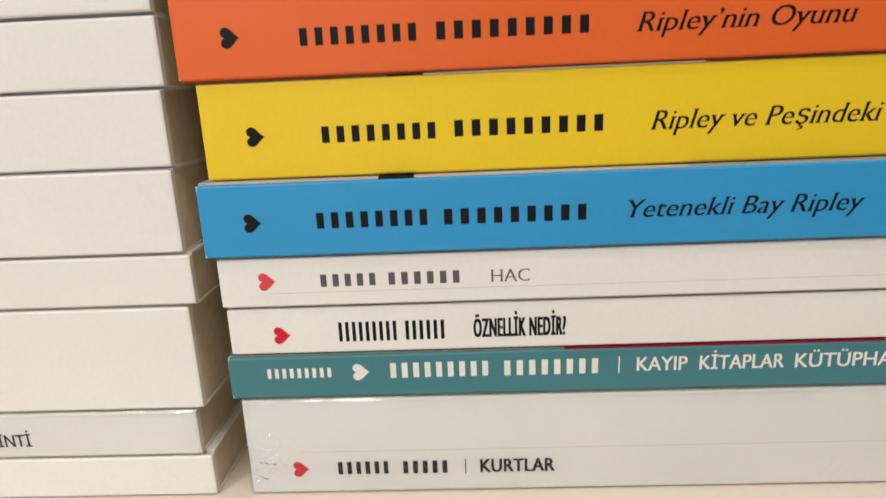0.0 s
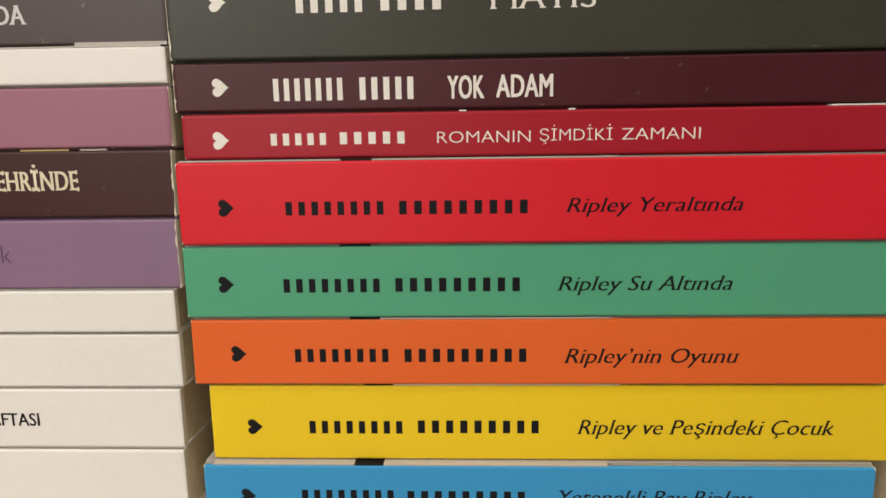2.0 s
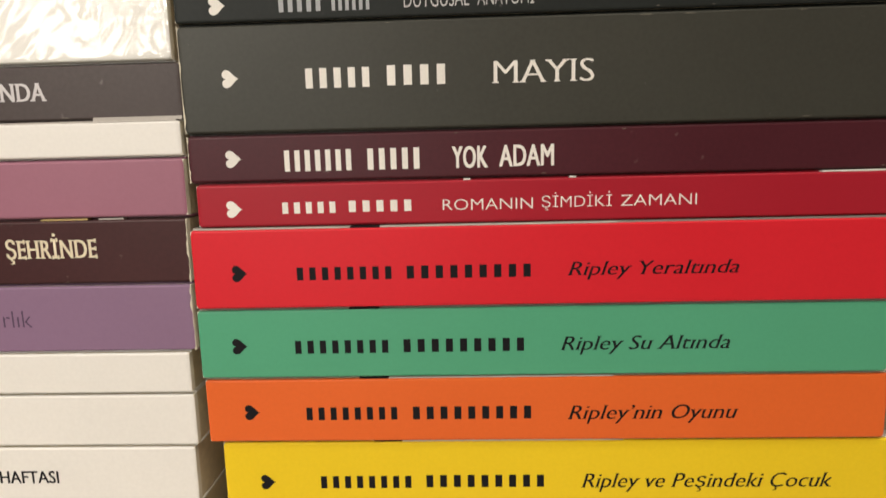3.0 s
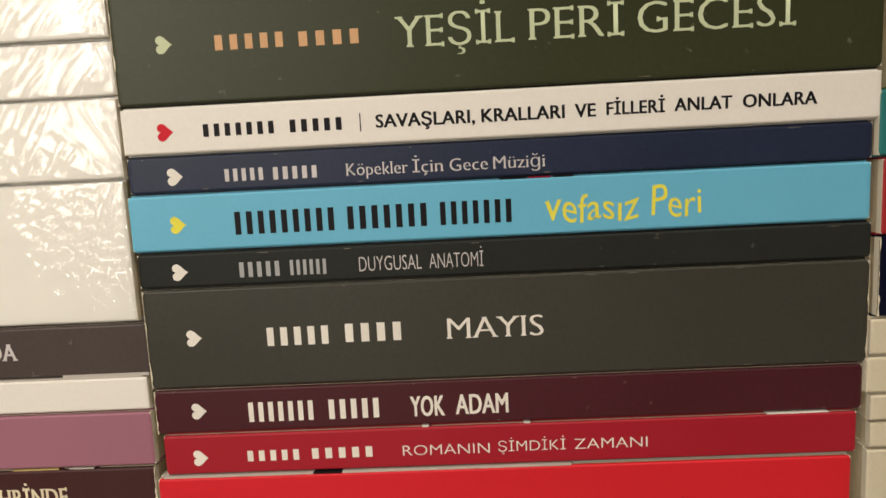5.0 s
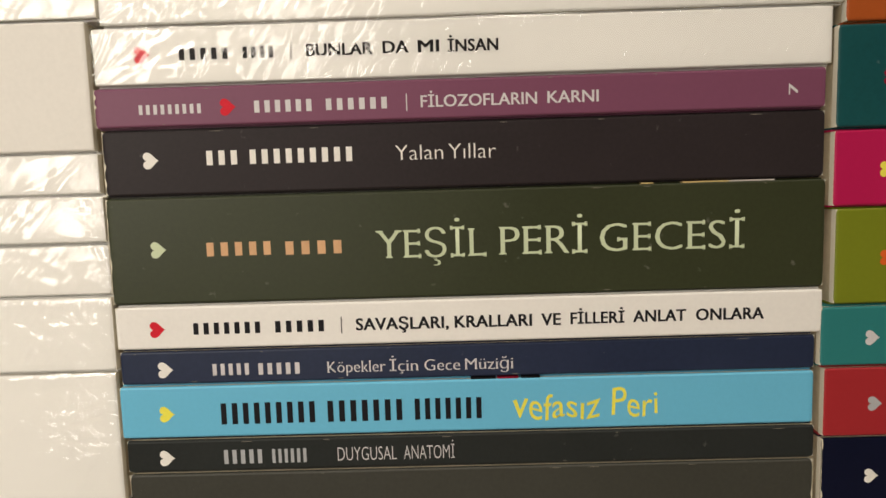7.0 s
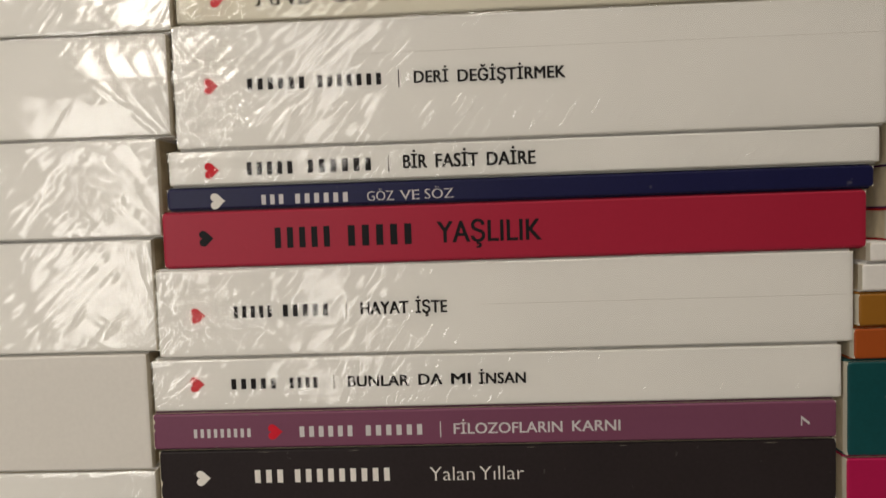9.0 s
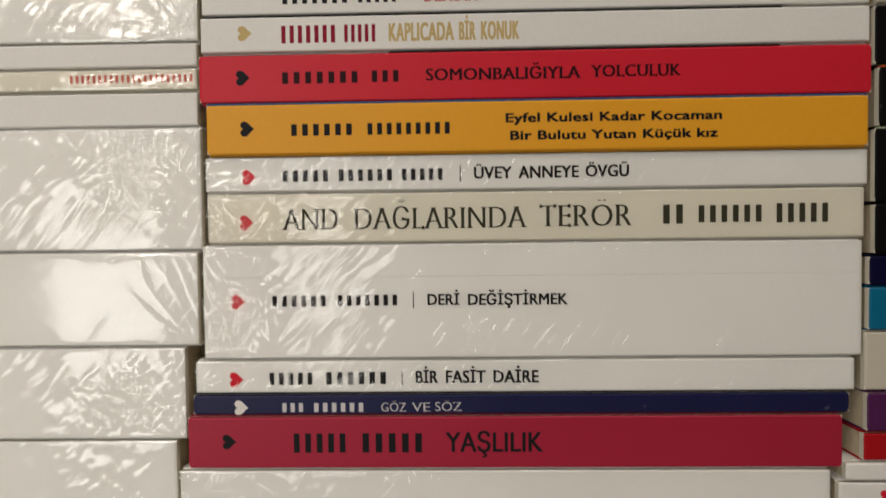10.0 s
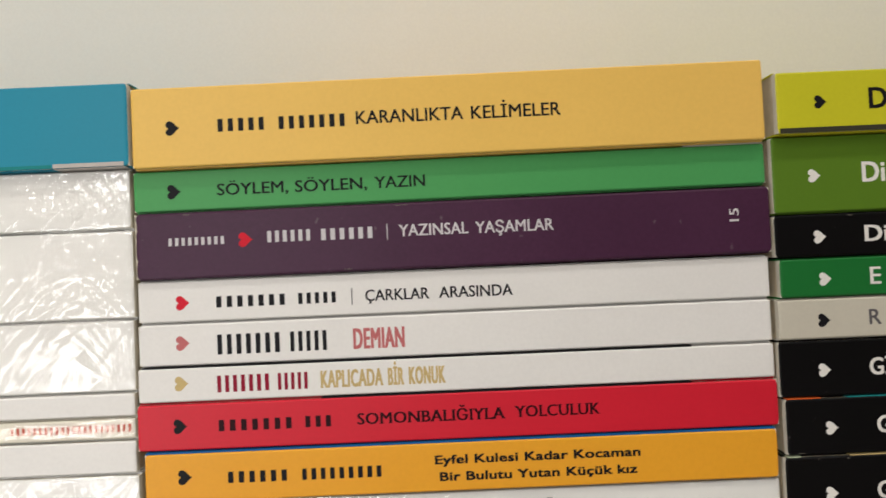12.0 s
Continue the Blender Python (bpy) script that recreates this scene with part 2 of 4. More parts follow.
def glyphs(text, offset=0.0, shear=0.0, space=1.0):
    curve = bpy.data.curves.new("lettering", "FONT")
    curve.body, curve.resolution_u = text, 3
    curve.offset, curve.shear, curve.space_character = offset, shear, space
    temp = bpy.data.objects.new("lettering", curve)
    mesh = bpy.data.meshes.new_from_object(temp)
    bpy.data.objects.remove(temp)
    bm = bmesh.new()
    bm.from_mesh(mesh)
    bpy.data.meshes.remove(mesh)
    return bm


def width_of(bm):
    return min(v.co.x for v in bm.verts), max(v.co.x for v in bm.verts)


def lettering(text, x0, x1, z, cap, y, style):
    """Flat letters between x0 and x1, centred on z, with capitals of the height cap. Narrow faces keep the weight of their stems."""
    if "H" not in CAP:
        probe = glyphs("H")
        CAP["H"] = max(v.co.y for v in probe.verts)
        probe.free()
    offset, shear, heavy, fat, reach = STYLES[style]
    if style in ("text", "bold", "block"):
        probe = glyphs(text)
        left, right = width_of(probe)
        probe.free()
        squeeze = (x1 - x0) / (right - left) / (cap / CAP["H"])
        heavy += max(0.0, min(0.09, 0.55 * STEM * (1 / squeeze - 1)))
    bm = glyphs(text, offset, shear, 1 + 1.1 * max(0.0, heavy - 0.03))
    if style == "hand":
        for v in bm.verts:
            v.co.y += 0.05 * math.sin(v.co.x * 5.0) + 0.10 * math.sin(v.co.x * 2.3 + 1.0) * v.co.y
            v.co.x += 0.06 * math.sin(v.co.x * 3.1) * v.co.y
    if reach:
        add_serifs(bm, CAP["H"], reach)
    first, layer = bm.faces[:], 0
    steps = max(1, math.ceil(heavy / 0.05))
    for lift in ((0.0, fat) if fat else (0.0,)):
        for n in range(steps + 1):
            if not n and not lift:
                continue
            layer += 1
            for v in bmesh.ops.duplicate(bm, geom=first)["geom"]:
                if isinstance(v, bmesh.types.BMVert):
                    v.co += Vector((heavy * n / steps, lift, 0.004 * layer))
    left, right = width_of(bm)
    for v in bm.verts:
        y = -0.05 - v.co.z
        u = (v.co.x - left) / (right - left)
        if style == "turn":
            v.co = Vector((x0 + (1 - v.co.y / CAP["H"]) * cap, y, z + (u - 0.5) * (x1 - x0)))
        else:
            v.co = Vector((x0 + u * (x1 - x0), y, z + (v.co.y / CAP["H"] - 0.5) * cap))
    return bm


def name_bars(x0, x1, z, cap, y, count):
    """A word that is not spelt out: one plain bar for each letter."""
    pitch = (x1 - x0) / count
    for n in range(count):
        a = x0 + n * pitch + 0.2 * pitch
        yield slab(a, a + 0.5 * pitch, y, y + 0.02, z - cap / 2, z + cap / 2)


def spine_panel(length, thick):
    """The bent card of the spine: flat front, rounded long edges that stand clear of the books above and below, blunt ends."""
    bm = bmesh.new()
    gap = min(0.36, thick / 12)
    r, steps = min(0.6, thick / 6), 3
    profile = [(0.9, gap)]
    for n in range(steps + 1):
        a = math.pi / 2 * n / steps
        profile.append((r * (1 - math.sin(a)), gap + r * (1 - math.cos(a))))
    for n in range(steps + 1):
        a = math.pi / 2 * n / steps
        profile.append((r * (1 - math.cos(a)), thick - gap - r * (1 - math.sin(a))))
    profile.append((0.9, thick - gap))
    worn = min(0.25 + 0.75 * abs(math.sin(length * 7.1 + thick * 3.7)), thick / 8)
    cuts = [0, 0.15, 0.4, 1.0, *[length * n / 8 for n in range(1, 8)], length - 1.0, length - 0.4, length - 0.15, length]
    rings = []
    for x in cuts:
        back = 0.25 * max(0.0, 1 - min(x, length - x) / 0.6)
        inset = worn - math.sqrt(max(0.0, worn ** 2 - max(0.0, worn - min(x, length - x)) ** 2))
        rings.append([bm.verts.new((x, y + (back if y < 0.4 else 0), z + (inset if z < thick / 2 else -inset))) for y, z in profile])
    for a, b in zip(rings, rings[1:]):
        for n in range(len(profile) - 1):
            bm.faces.new((a[n], b[n], b[n + 1], a[n + 1]))
    for ring in (rings[0], rings[-1]):
        bm.faces.new(ring)
    bmesh.ops.recalc_face_normals(bm, faces=bm.faces[:])
    return bm


def ridge(n, sharp=3.2):
    return max(0.0, 1 - abs(n) * sharp) ** 2


def wrap_sheet(length, thick, seed, crushed, knot=None):
    """Shrink film over the spine: a tight clear sheet with rows of short slanting puckers, creases that fan out from a corner, a few long folds, a seam.
    crushed: the film is slack and crumpled towards the far end."""
    bm = bmesh.new()
    rng = random.Random(seed * 7 + 3)
    ox, oz = rng.uniform(0, 90), rng.uniform(0, 90)
    nz = max(18, int(thick * 1.9))
    if crushed:
        xs = [-0.25 + (length - 85) * n / 60 for n in range(60)] + [length - 85.25 + 85.5 * n / 420 for n in range(421)]
    else:
        xs = [-0.25 + (length + 0.5) * n / 680 for n in range(681)]
    seam, lean = rng.uniform(0.25, 0.75) * thick, rng.choice((-1, 1)) * rng.uniform(0.35, 1.1)
    ca, sa = math.cos(lean), math.sin(lean)
    slant = rng.uniform(0.38, 0.62)
    low = rng.random() < 0.7
    apex = (-0.15 if low else 1.15) * thick
    folds = rng.uniform(0.08, 0.15) if crushed else rng.uniform(0.05, 0.10)
    puckers = rng.uniform(0.8, 1.2)
    heap_u, heap_z = rng.uniform(16, 32), rng.uniform(0.35, 0.7) * thick
    heap = rng.choice((0.0, 0.30, 0.5)) if crushed and thick > 18 else 0.0
    bulge = rng.uniform(0.25, 0.5)
    spread, sleek = 11, knot == "tight"
    if sleek:
        folds, puckers, bulge, heap = 0.015, 0.25, 0.12, 0.0
    elif knot:
        heap_u, heap_z, heap, spread = knot
    grid = []
    for x in xs:
        u = length - x if crushed else x
        zone = max(0.0, min(1.0, 0.65 + 1.6 * noise.noise(Vector((x * 0.028 + ox, oz, 1.7)))))
        column = []
        for j in range(nz + 1):
            z = j / nz * thick
            edge = min(z, thick - z)
            # tight sheet, slightly blown out
            rise = bulge * (noise.noise(Vector((x * 0.030 + ox, z * 0.05 + oz, 3.1))) + 0.6)
            rise += (0.04 if sleek else 0.13) * noise.noise(Vector((x * 0.15 + ox, z * 0.22 + oz, 6.4))) + (0.015 if sleek else 0.07) * noise.noise(Vector((x * 0.42 - z * slant + ox, z * 0.3 + oz, 8.4)))
            if sleek:
                rise += 0.75 * (1 - (2 * z / thick - 1) ** 2)
            # creases out of the corner
            r = math.hypot(u + 4, z - apex)
            turn = math.atan2(z - apex, u + 4)
            rise += 0.24 * ridge(noise.noise(Vector((turn * 6.5 + ox, r * 0.035, oz)))) * math.exp(-r / 26) * min(1.0, r / 6)
            other = math.atan2(thick - apex - z, u + 4)
            far = math.hypot(u + 4, thick - apex - z)
            rise += 0.10 * ridge(noise.noise(Vector((other * 5.0 + oz, far * 0.03, ox)))) * math.exp(-far / 13)
            # rows of puckers along the long edges
            strip = 0.12 + math.exp(-((z - 0.18 * thick - 1.2) / max(2.2, 0.13 * thick)) ** 2) + 0.7 * math.exp(-((thick - z - 2.2) / 1.3) ** 2)
            dash = noise.noise(Vector((x * 0.62 - z * slant + ox, z * 0.10, oz + 2.2)))
            rise += zone * strip * puckers * max(0.0, dash - 0.08)
            # long folds
            where = max(0.0, min(1.0, 0.35 + 2.2 * noise.noise(Vector((x * 0.04 + oz, z * 0.05 + ox, 5.3)))))
            rise += folds * where * ridge(noise.noise(Vector(((x * ca + z * sa) * 0.18 + ox, (z * ca - x * sa) * 0.02 + oz, 7.7))), 2.6)
            if heap:
                near = math.exp(-((u - heap_u) / spread) ** 2 - ((z - heap_z) / (0.28 * thick)) ** 2)
                rise += heap * near * (noise.noise(Vector((x * 0.35 + ox, z * 0.55, oz))) + 0.5 * noise.noise(Vector((x * 0.8 + z * 0.3, z * 1.1 + oz, ox))))
            rise += (0.07 if crushed else 0.16) * math.exp(-((z - seam - 0.5 * math.sin(x * 0.025 + ox)) / 0.3) ** 2)
            column.append(bm.verts.new((x, -0.16 - max(0.0, rise) * min(1.0, 0.15 + edge / 1.6) + 0.2 * max(0.0, 1 - edge / 0.5), z)))
        grid.append(column)
    for a, b in zip(grid, grid[1:]):
        for j in range(nz):
            bm.faces.new((a[j], b[j], b[j + 1], a[j + 1]))
    return bm


GROUPS = {"middle": "books in the middle stack", "left": "books in the white stack", "right": "books in the colourful stack"}
DEPTH = 125.0
COUNT = [0]


def scaled(bm):
    bmesh.ops.scale(bm, vec=(MM, MM, MM), verts=bm.verts[:])
    return bm


RUBBED = ("darkgreen", "brownblack", "charcoal", "darkgrey", "maroon", "navy", "aubergine", "plum", "smoke", "oxblood", "midnight", "black")


def rub_marks(base, length, thick):
    """Small pale scuffs where the long edges of a dark spine have been handled."""
    rng = random.Random(COUNT[0] * 5)
    for n in range(rng.randint(4, 7)):
        x, wide, top = rng.uniform(3, length - 8), rng.uniform(0.5, 3.6), rng.random() < 0.65
        bm, rows = bmesh.new(), []
        z = thick - 0.95 if top else 0.95
        for k in range(9):
            t = k / 8
            tall = rng.uniform(0.04, 0.13) * math.sin(math.pi * (0.08 + 0.84 * t))
            rows.append([bm.verts.new((x + wide * t, -0.03, z + h)) for h in (-tall, tall)])
        for p, q in zip(rows, rows[1:]):
            bm.faces.new((p[0], q[0], q[1], p[1]))
        link("scuff", scaled(bm), INKS["rubbed"], base, "pale rubbed spot")


def book(stack, z, thick, x, length, y, colour, label, heart=None, items=(), wrap=False, cover="", marks=(), foot=None, worn="", tilt=0.0):
    """A paperback that lies flat, spine towards the camera. Millimetres; y: how far it is pushed in; tilt: how much its far end is raised."""
    COUNT[0] += 1
    base = new("book")
    base.location = (x * MM, y * MM, z * MM)
    base.rotation_euler.y = -math.atan2(tilt, length)
    tagged(base, label, "book", GROUPS[stack])
    mat = SPINES[colour]
    link("spine", scaled(spine_panel(length, thick)), mat, base)
    top = SPINES[cover] if cover else mat
    link("front_cover", scaled(slab(0, length, 2.0, DEPTH, thick - 0.5, thick)), top, base)
    link("back_cover", scaled(slab(0, length, 2.0, DEPTH, 0, 0.5)), mat, base)
    link("page_block", scaled(slab(0.4, length - 0.4, 2.0, DEPTH - 0.6, 0.5, thick - 0.5)), PAGES, base, "cream page edges")
    for a in (-0.03, length - 0.3):
        link("cut_edge", scaled(slab(a, a + 0.33, 0.3, 2.2, 0.5, thick - 0.5)), SPINES["cream"], base, "pale raw edge of the card")
    if colour in RUBBED:
        rub_marks(base, length, thick)
    mid = thick / 2
    if heart:
        bm = bmesh.new()
        low, size = (0.5, 4.1) if stack == "right" else (0.0, 4.5)
        heart_shape(bm, heart[0], -0.05, mid + heart[1] - low, size)
        link("heart_emblem", scaled(bm), INKS[heart[2]], base)
    for kind, x0, x1, dz, cap, shade, text in items:
        if kind == "bar":
            for bm in name_bars(x0, x1, mid + dz, cap, -0.05, text):
                link("name_bar", scaled(bm), INKS[shade], base)
            continue
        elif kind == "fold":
            # flat grey line paints in the shade of spine creases and film seams
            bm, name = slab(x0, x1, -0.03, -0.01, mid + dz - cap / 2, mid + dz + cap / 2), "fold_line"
        elif kind == "strip":
            # painted on the spine in place of cover edges and shaded undersides
            bm, name = slab(x0, x1, -0.05, -0.03, mid + dz - cap / 2, mid + dz + cap / 2), "printed_strip"
        elif kind == "rule":
            bm, name = slab(x0 - 0.14, x0 + 0.14, -0.05, -0.03, mid + dz - cap / 2, mid + dz + cap / 2), "divider"
        else:
            bm, name = lettering(text, x0, x1, mid + dz, cap, -0.05, kind), "title"
        link(name, scaled(bm), INKS[shade], base)
    for x0, x1, shade in marks:
        link("cover_print", scaled(slab(x0, x1, 0.25, 9, thick - 0.32, thick + 0.05)), INKS[shade], base, "printed edge of the cover")
    for end in worn.split():
        bm, rows = bmesh.new(), []
        for n in range(25):
            wide = 0.05 + 0.9 * max(0.0, noise.noise(Vector((n * 0.37, COUNT[0] * 3.3, 0.5))))
            a, c = (-0.06, wide) if end == "low" else (length + 0.06, length - wide)
            rows.append([bm.verts.new((u, -0.04, 0.3 + (thick - 0.6) * n / 24)) for u in (a, c)])
        for p, q in zip(rows, rows[1:]):
            bm.faces.new((p[0], p[1], q[1], q[0]))
        link("worn_edge", scaled(bm), SPINES["ivory"], base, "frayed white paper edge")
    if foot:
        link("cover_print", scaled(slab(foot[0], foot[1], 0.3, 9, -0.03, 0.2)), INKS[foot[2]], base, "printed edge of the cover")
    if wrap:
        film = link("shrink_wrap", scaled(wrap_sheet(length, thick, COUNT[0], stack == "left", None if wrap is True else wrap)), FILM, base, "clear wrinkled plastic film", smooth=True)
        film.visible_shadow = False
    return base


# ---- the setting ----
def box_structure(name, label, mat, x0, x1, y0, y1, z0, z1):
    return tagged(link(name, slab(x0, x1, y0, y1, z0, z1), mat), label, name.split("_")[0], "", "structure")


PAINT = material("wall_paint", rgb(234, 231, 222), rough=0.75, grain=600, bump=0.1, vary=0.03, stain=6)
DIM_WALL = material("dim_wall", rgb(122, 100, 80), rough=0.6, grain=120, vary=0.2, stain=5)
CEIL = material("ceiling_paint", rgb(190, 186, 178), rough=0.8, grain=300, vary=0.03, stain=3)
FLOOR = material("floor_tile", rgb(150, 140, 125), rough=0.4, grain=60, vary=0.1, stain=3)
TOP = material("table_laminate", rgb(222, 212, 196), rough=0.4, grain=300, vary=0.05, stain=9)
Z0 = -0.0131
box_structure("wall_back", "smooth warm white painted wall", PAINT, -2.2, 2.2, 0.165, 0.285, -0.76, 1.9)
# unseen room shell added to enclose the light; dark walls keep the bounce low
box_structure("wall_left", "unseen dark brown wall that closes the room", DIM_WALL, -2.32, -2.2, -3.0, 0.285, -0.76, 1.9)
box_structure("wall_right", "unseen dark brown wall that closes the room", DIM_WALL, 2.2, 2.32, -3.0, 0.285, -0.76, 1.9)
box_structure("wall_front", "unseen dark brown wall that closes the room", DIM_WALL, -2.32, 2.32, -3.12, -3.0, -0.76, 1.9)
box_structure("floor", "plain beige floor", FLOOR, -2.32, 2.32, -3.12, 0.285, -0.86, -0.76)
box_structure("ceiling", "plain grey-white ceiling out of view", CEIL, -2.32, 2.32, -3.12, 0.285, 1.9, 2.0)


def table():
    base = tagged(new("table"), "pale laminate table that carries the stacks of books", "table")
    link("tabletop", slab(-0.6, 0.75, -0.12, 0.16, Z0 - 0.03, Z0), TOP, base)
    for x in (-0.57, 0.72):
        for y in (-0.09, 0.13):
            link("leg", slab(x - 0.02, x + 0.02, y - 0.02, y + 0.02, -0.76, Z0 - 0.03), TOP, base)
    return base


table()

# ---- the books ----
# middle stack, from the table upwards
book("middle", -13.00, 27.92, 1.0, 189.0, 0.36, "white", "thick white paperback in crinkled clear shrink wrap",
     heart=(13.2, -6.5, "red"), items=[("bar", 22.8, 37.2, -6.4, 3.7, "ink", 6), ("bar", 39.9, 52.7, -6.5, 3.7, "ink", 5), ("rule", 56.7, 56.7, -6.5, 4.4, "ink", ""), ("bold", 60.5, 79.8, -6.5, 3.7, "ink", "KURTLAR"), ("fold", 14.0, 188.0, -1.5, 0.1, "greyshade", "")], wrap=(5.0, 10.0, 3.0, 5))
book("middle", 15.00, 11.97, -1.0, 189.0, 0.06, "teal", "thin muted teal paperback with white lettering",
     heart=(33.2, 1.1, "white"), items=[("bar", 9.4, 26.5, 1.2, 2.6, "white", 9), ("bar", 40.3, 66.1, 1.3, 4.0, "white", 9), ("bar", 68.6, 93.2, 1.2, 4.0, "white", 8), ("rule", 97.4, 97.4, 1.3, 4.5, "white", ""), ("text", 101.7, 114.0, 1.3, 3.6, "white", "KAYIP"), ("text", 116.9, 137.2, 1.3, 3.6, "white", "KİTAPLAR"), ("text", 139.8, 173.8, 1.2, 3.6, "white", "KÜTÜPHANESİ")], wrap=False, marks=[(84.1, 160.7, "wineprint")])
book("middle", 27.05, 12.57, 0.4, 187.6, 0.38, "white", "white paperback with tight black capitals on the spine",
     heart=(12.9, -1.0, "red"), items=[("bar", 27.0, 42.1, -0.5, 5.1, "ink", 9), ("bar", 43.5, 53.9, -0.5, 5.0, "ink", 6), ("block", 60.5, 83.0, -0.5, 4.7, "ink", "ÖZNELLİK NEDİR?")], wrap=False)
book("middle", 39.70, 12.87, -0.1, 188.1, -0.24, "white", "slim white paperback with grey lettering",
     heart=(11.4, 0.4, "softred"), items=[("bar", 24.1, 38.8, 0.3, 3.1, "grey", 5), ("bar", 40.5, 59.0, 0.3, 3.1, "grey", 6), ("serif", 65.5, 74.8, 0.2, 3.1, "grey", "HAC"), ("fold", 12.0, 187.1, -2.6, 0.1, "greyshade", "")], wrap=False)
book("middle", 52.65, 18.17, -2.2, 184.1, -1.2, "blue", "sky-blue paperback with black heart and black italic title",
     heart=(12.1, -0.5, "ink"), items=[("bar", 26.8, 54.3, -0.4, 3.8, "ink", 8), ("bar", 56.4, 90.9, -0.5, 3.7, "ink", 9), ("ital", 99.2, 151.8, -0.2, 4.2, "ink", "Yetenekli Bay Ripley")], wrap=False, cover="greycard", marks=[(42.5, 50.7, "ink"), (2.8, 42.5, "greyshade"), (50.7, 112.4, "greyshade")])
book("middle", 70.90, 22.42, 0.2, 187.5, 1.2, "yellow", "bright yellow paperback with black heart and italic title",
     heart=(12.0, -1.2, "ink"), items=[("bar", 26.9, 54.6, -1.3, 3.7, "ink", 8), ("bar", 57.1, 92.4, -1.1, 3.7, "ink", 9), ("ital", 101.8, 170.9, -1.1, 4.3, "ink", "Ripley ve Peşindeki Çocuk")], wrap=False, cover="greycard", marks=[(43.3, 51.4, "ink"), (51.4, 113.1, "greyshade")])
book("middle", 93.40, 19.02, -3.0, 186.5, 0.26, "orange", "orange paperback with black heart and italic title",
     heart=(12.4, -0.4, "ink"), items=[("bar", 27.4, 54.6, -0.9, 3.7, "ink", 8), ("bar", 57.2, 91.9, -0.9, 3.7, "ink", 9), ("ital", 100.9, 147.1, -1.1, 4.1, "ink", "Ripley’nin Oyunu")], wrap=False, cover="greycard", marks=[(43.4, 51.6, "ink"), (51.6, 113.2, "greyshade")])
book("middle", 112.50, 19.92, -3.4, 185.7, -0.18, "green", "mint green paperback with black heart and italic title",
     heart=(10.9, -0.5, "ink"), items=[("bar", 25.9, 53.3, -0.9, 3.7, "ink", 8), ("bar", 55.7, 90.4, -0.8, 3.7, "ink", 9), ("ital", 99.1, 144.2, -0.7, 3.9, "ink", "Ripley Su Altında")], wrap=False, cover="greycard", marks=[(41.9, 50.1, "ink")])
book("middle", 132.50, 22.22, -3.1, 187.0, -0.8, "red", "bright red paperback with black heart and italic title",
     heart=(12.3, -1.1, "ink"), items=[("bar", 27.5, 54.7, -1.4, 3.5, "ink", 8), ("bar", 57.0, 91.9, -1.4, 3.5, "ink", 9), ("ital", 100.5, 145.0, -1.2, 3.7, "ink", "Ripley Yeraltında")], wrap=False, cover="greycard", marks=[(1.4, 43.0, "greyshade"), (43.0, 51.0, "ink"), (51.0, 113.2, "greyshade")])
book("middle", 154.80, 11.82, -0.8, 186.3, 0.08, "darkred", "slim dark red paperback with white capitals",
     heart=(9.6, -0.9, "white"), items=[("bar", 22.2, 38.0, -0.8, 3.0, "white", 5), ("bar", 39.9, 58.3, -0.7, 3.0, "white", 5), ("thin", 65.5, 89.1, -0.8, 2.9, "white", "ROMANIN"), ("thin", 91.4, 109.6, -0.6, 2.9, "white", "ŞİMDİKİ"), ("thin", 111.9, 131.4, -0.6, 2.9, "white", "ZAMANI")], wrap=False, marks=[(71.1, 72.9, "white"), (98.6, 100.3, "white"), (163.0, 179.1, "white")])
book("middle", 166.70, 12.72, -2.2, 188.9, 0.33, "maroon", "maroon paperback with white hand-drawn capitals",
     heart=(11.7, 0.0, "white"), items=[("bar", 25.0, 44.0, -0.8, 5.5, "white", 7), ("bar", 46.9, 62.0, -0.8, 5.5, "white", 5), ("text", 69.6, 78.9, -0.9, 5.5, "white", "YOK"), ("text", 81.8, 96.0, -0.8, 5.4, "white", "ADAM")], wrap=False, worn="low")
book("middle", 179.50, 27.62, -2.3, 189.8, 0.03, "darkgrey", "thick dark grey paperback with white serif lettering",
     heart=(12.6, 0.2, "white"), items=[("bar", 31.8, 50.1, -0.2, 5.0, "white", 5), ("bar", 52.7, 69.7, 0.0, 5.0, "white", 4), ("serif", 80.4, 106.1, 0.0, 5.7, "white", "MAYIS")], wrap=False, worn="low high")
book("middle", 207.20, 9.62, -2.5, 190.1, 0.0, "charcoal", "slim charcoal paperback with pale narrow capitals",
     heart=(10.8, -0.5, "white"), items=[("bar", 26.5, 38.3, -0.5, 4.0, "greyprint", 5), ("bar", 40.1, 50.5, -0.5, 4.0, "greyprint", 6), ("thin", 58.7, 75.1, -0.4, 3.9, "paleprint", "DUYGUSAL"), ("thin", 77.1, 91.2, -0.4, 3.9, "paleprint", "ANATOMİ")], wrap=False)
book("middle", 216.90, 15.22, -3.5, 190.7, 0.25, "skyblue", "light blue paperback with black capitals and yellow handwritten title",
     heart=(12.5, -0.5, "yellowprint"), items=[("bar", 27.2, 54.8, -0.7, 6.0, "ink", 9), ("bar", 56.8, 79.0, -0.7, 6.0, "ink", 7), ("bar", 81.0, 100.8, -0.7, 6.0, "ink", 7), ("hand", 108.6, 132.7, -0.6, 7.4, "yellowprint", "vefasız"), ("hand", 135.7, 148.3, -0.5, 7.0, "yellowprint", "Peri")], wrap=False, marks=[(97.2, 104.1, "ink"), (104.5, 110.3, "wineprint"), (111.1, 116.2, "ink")])
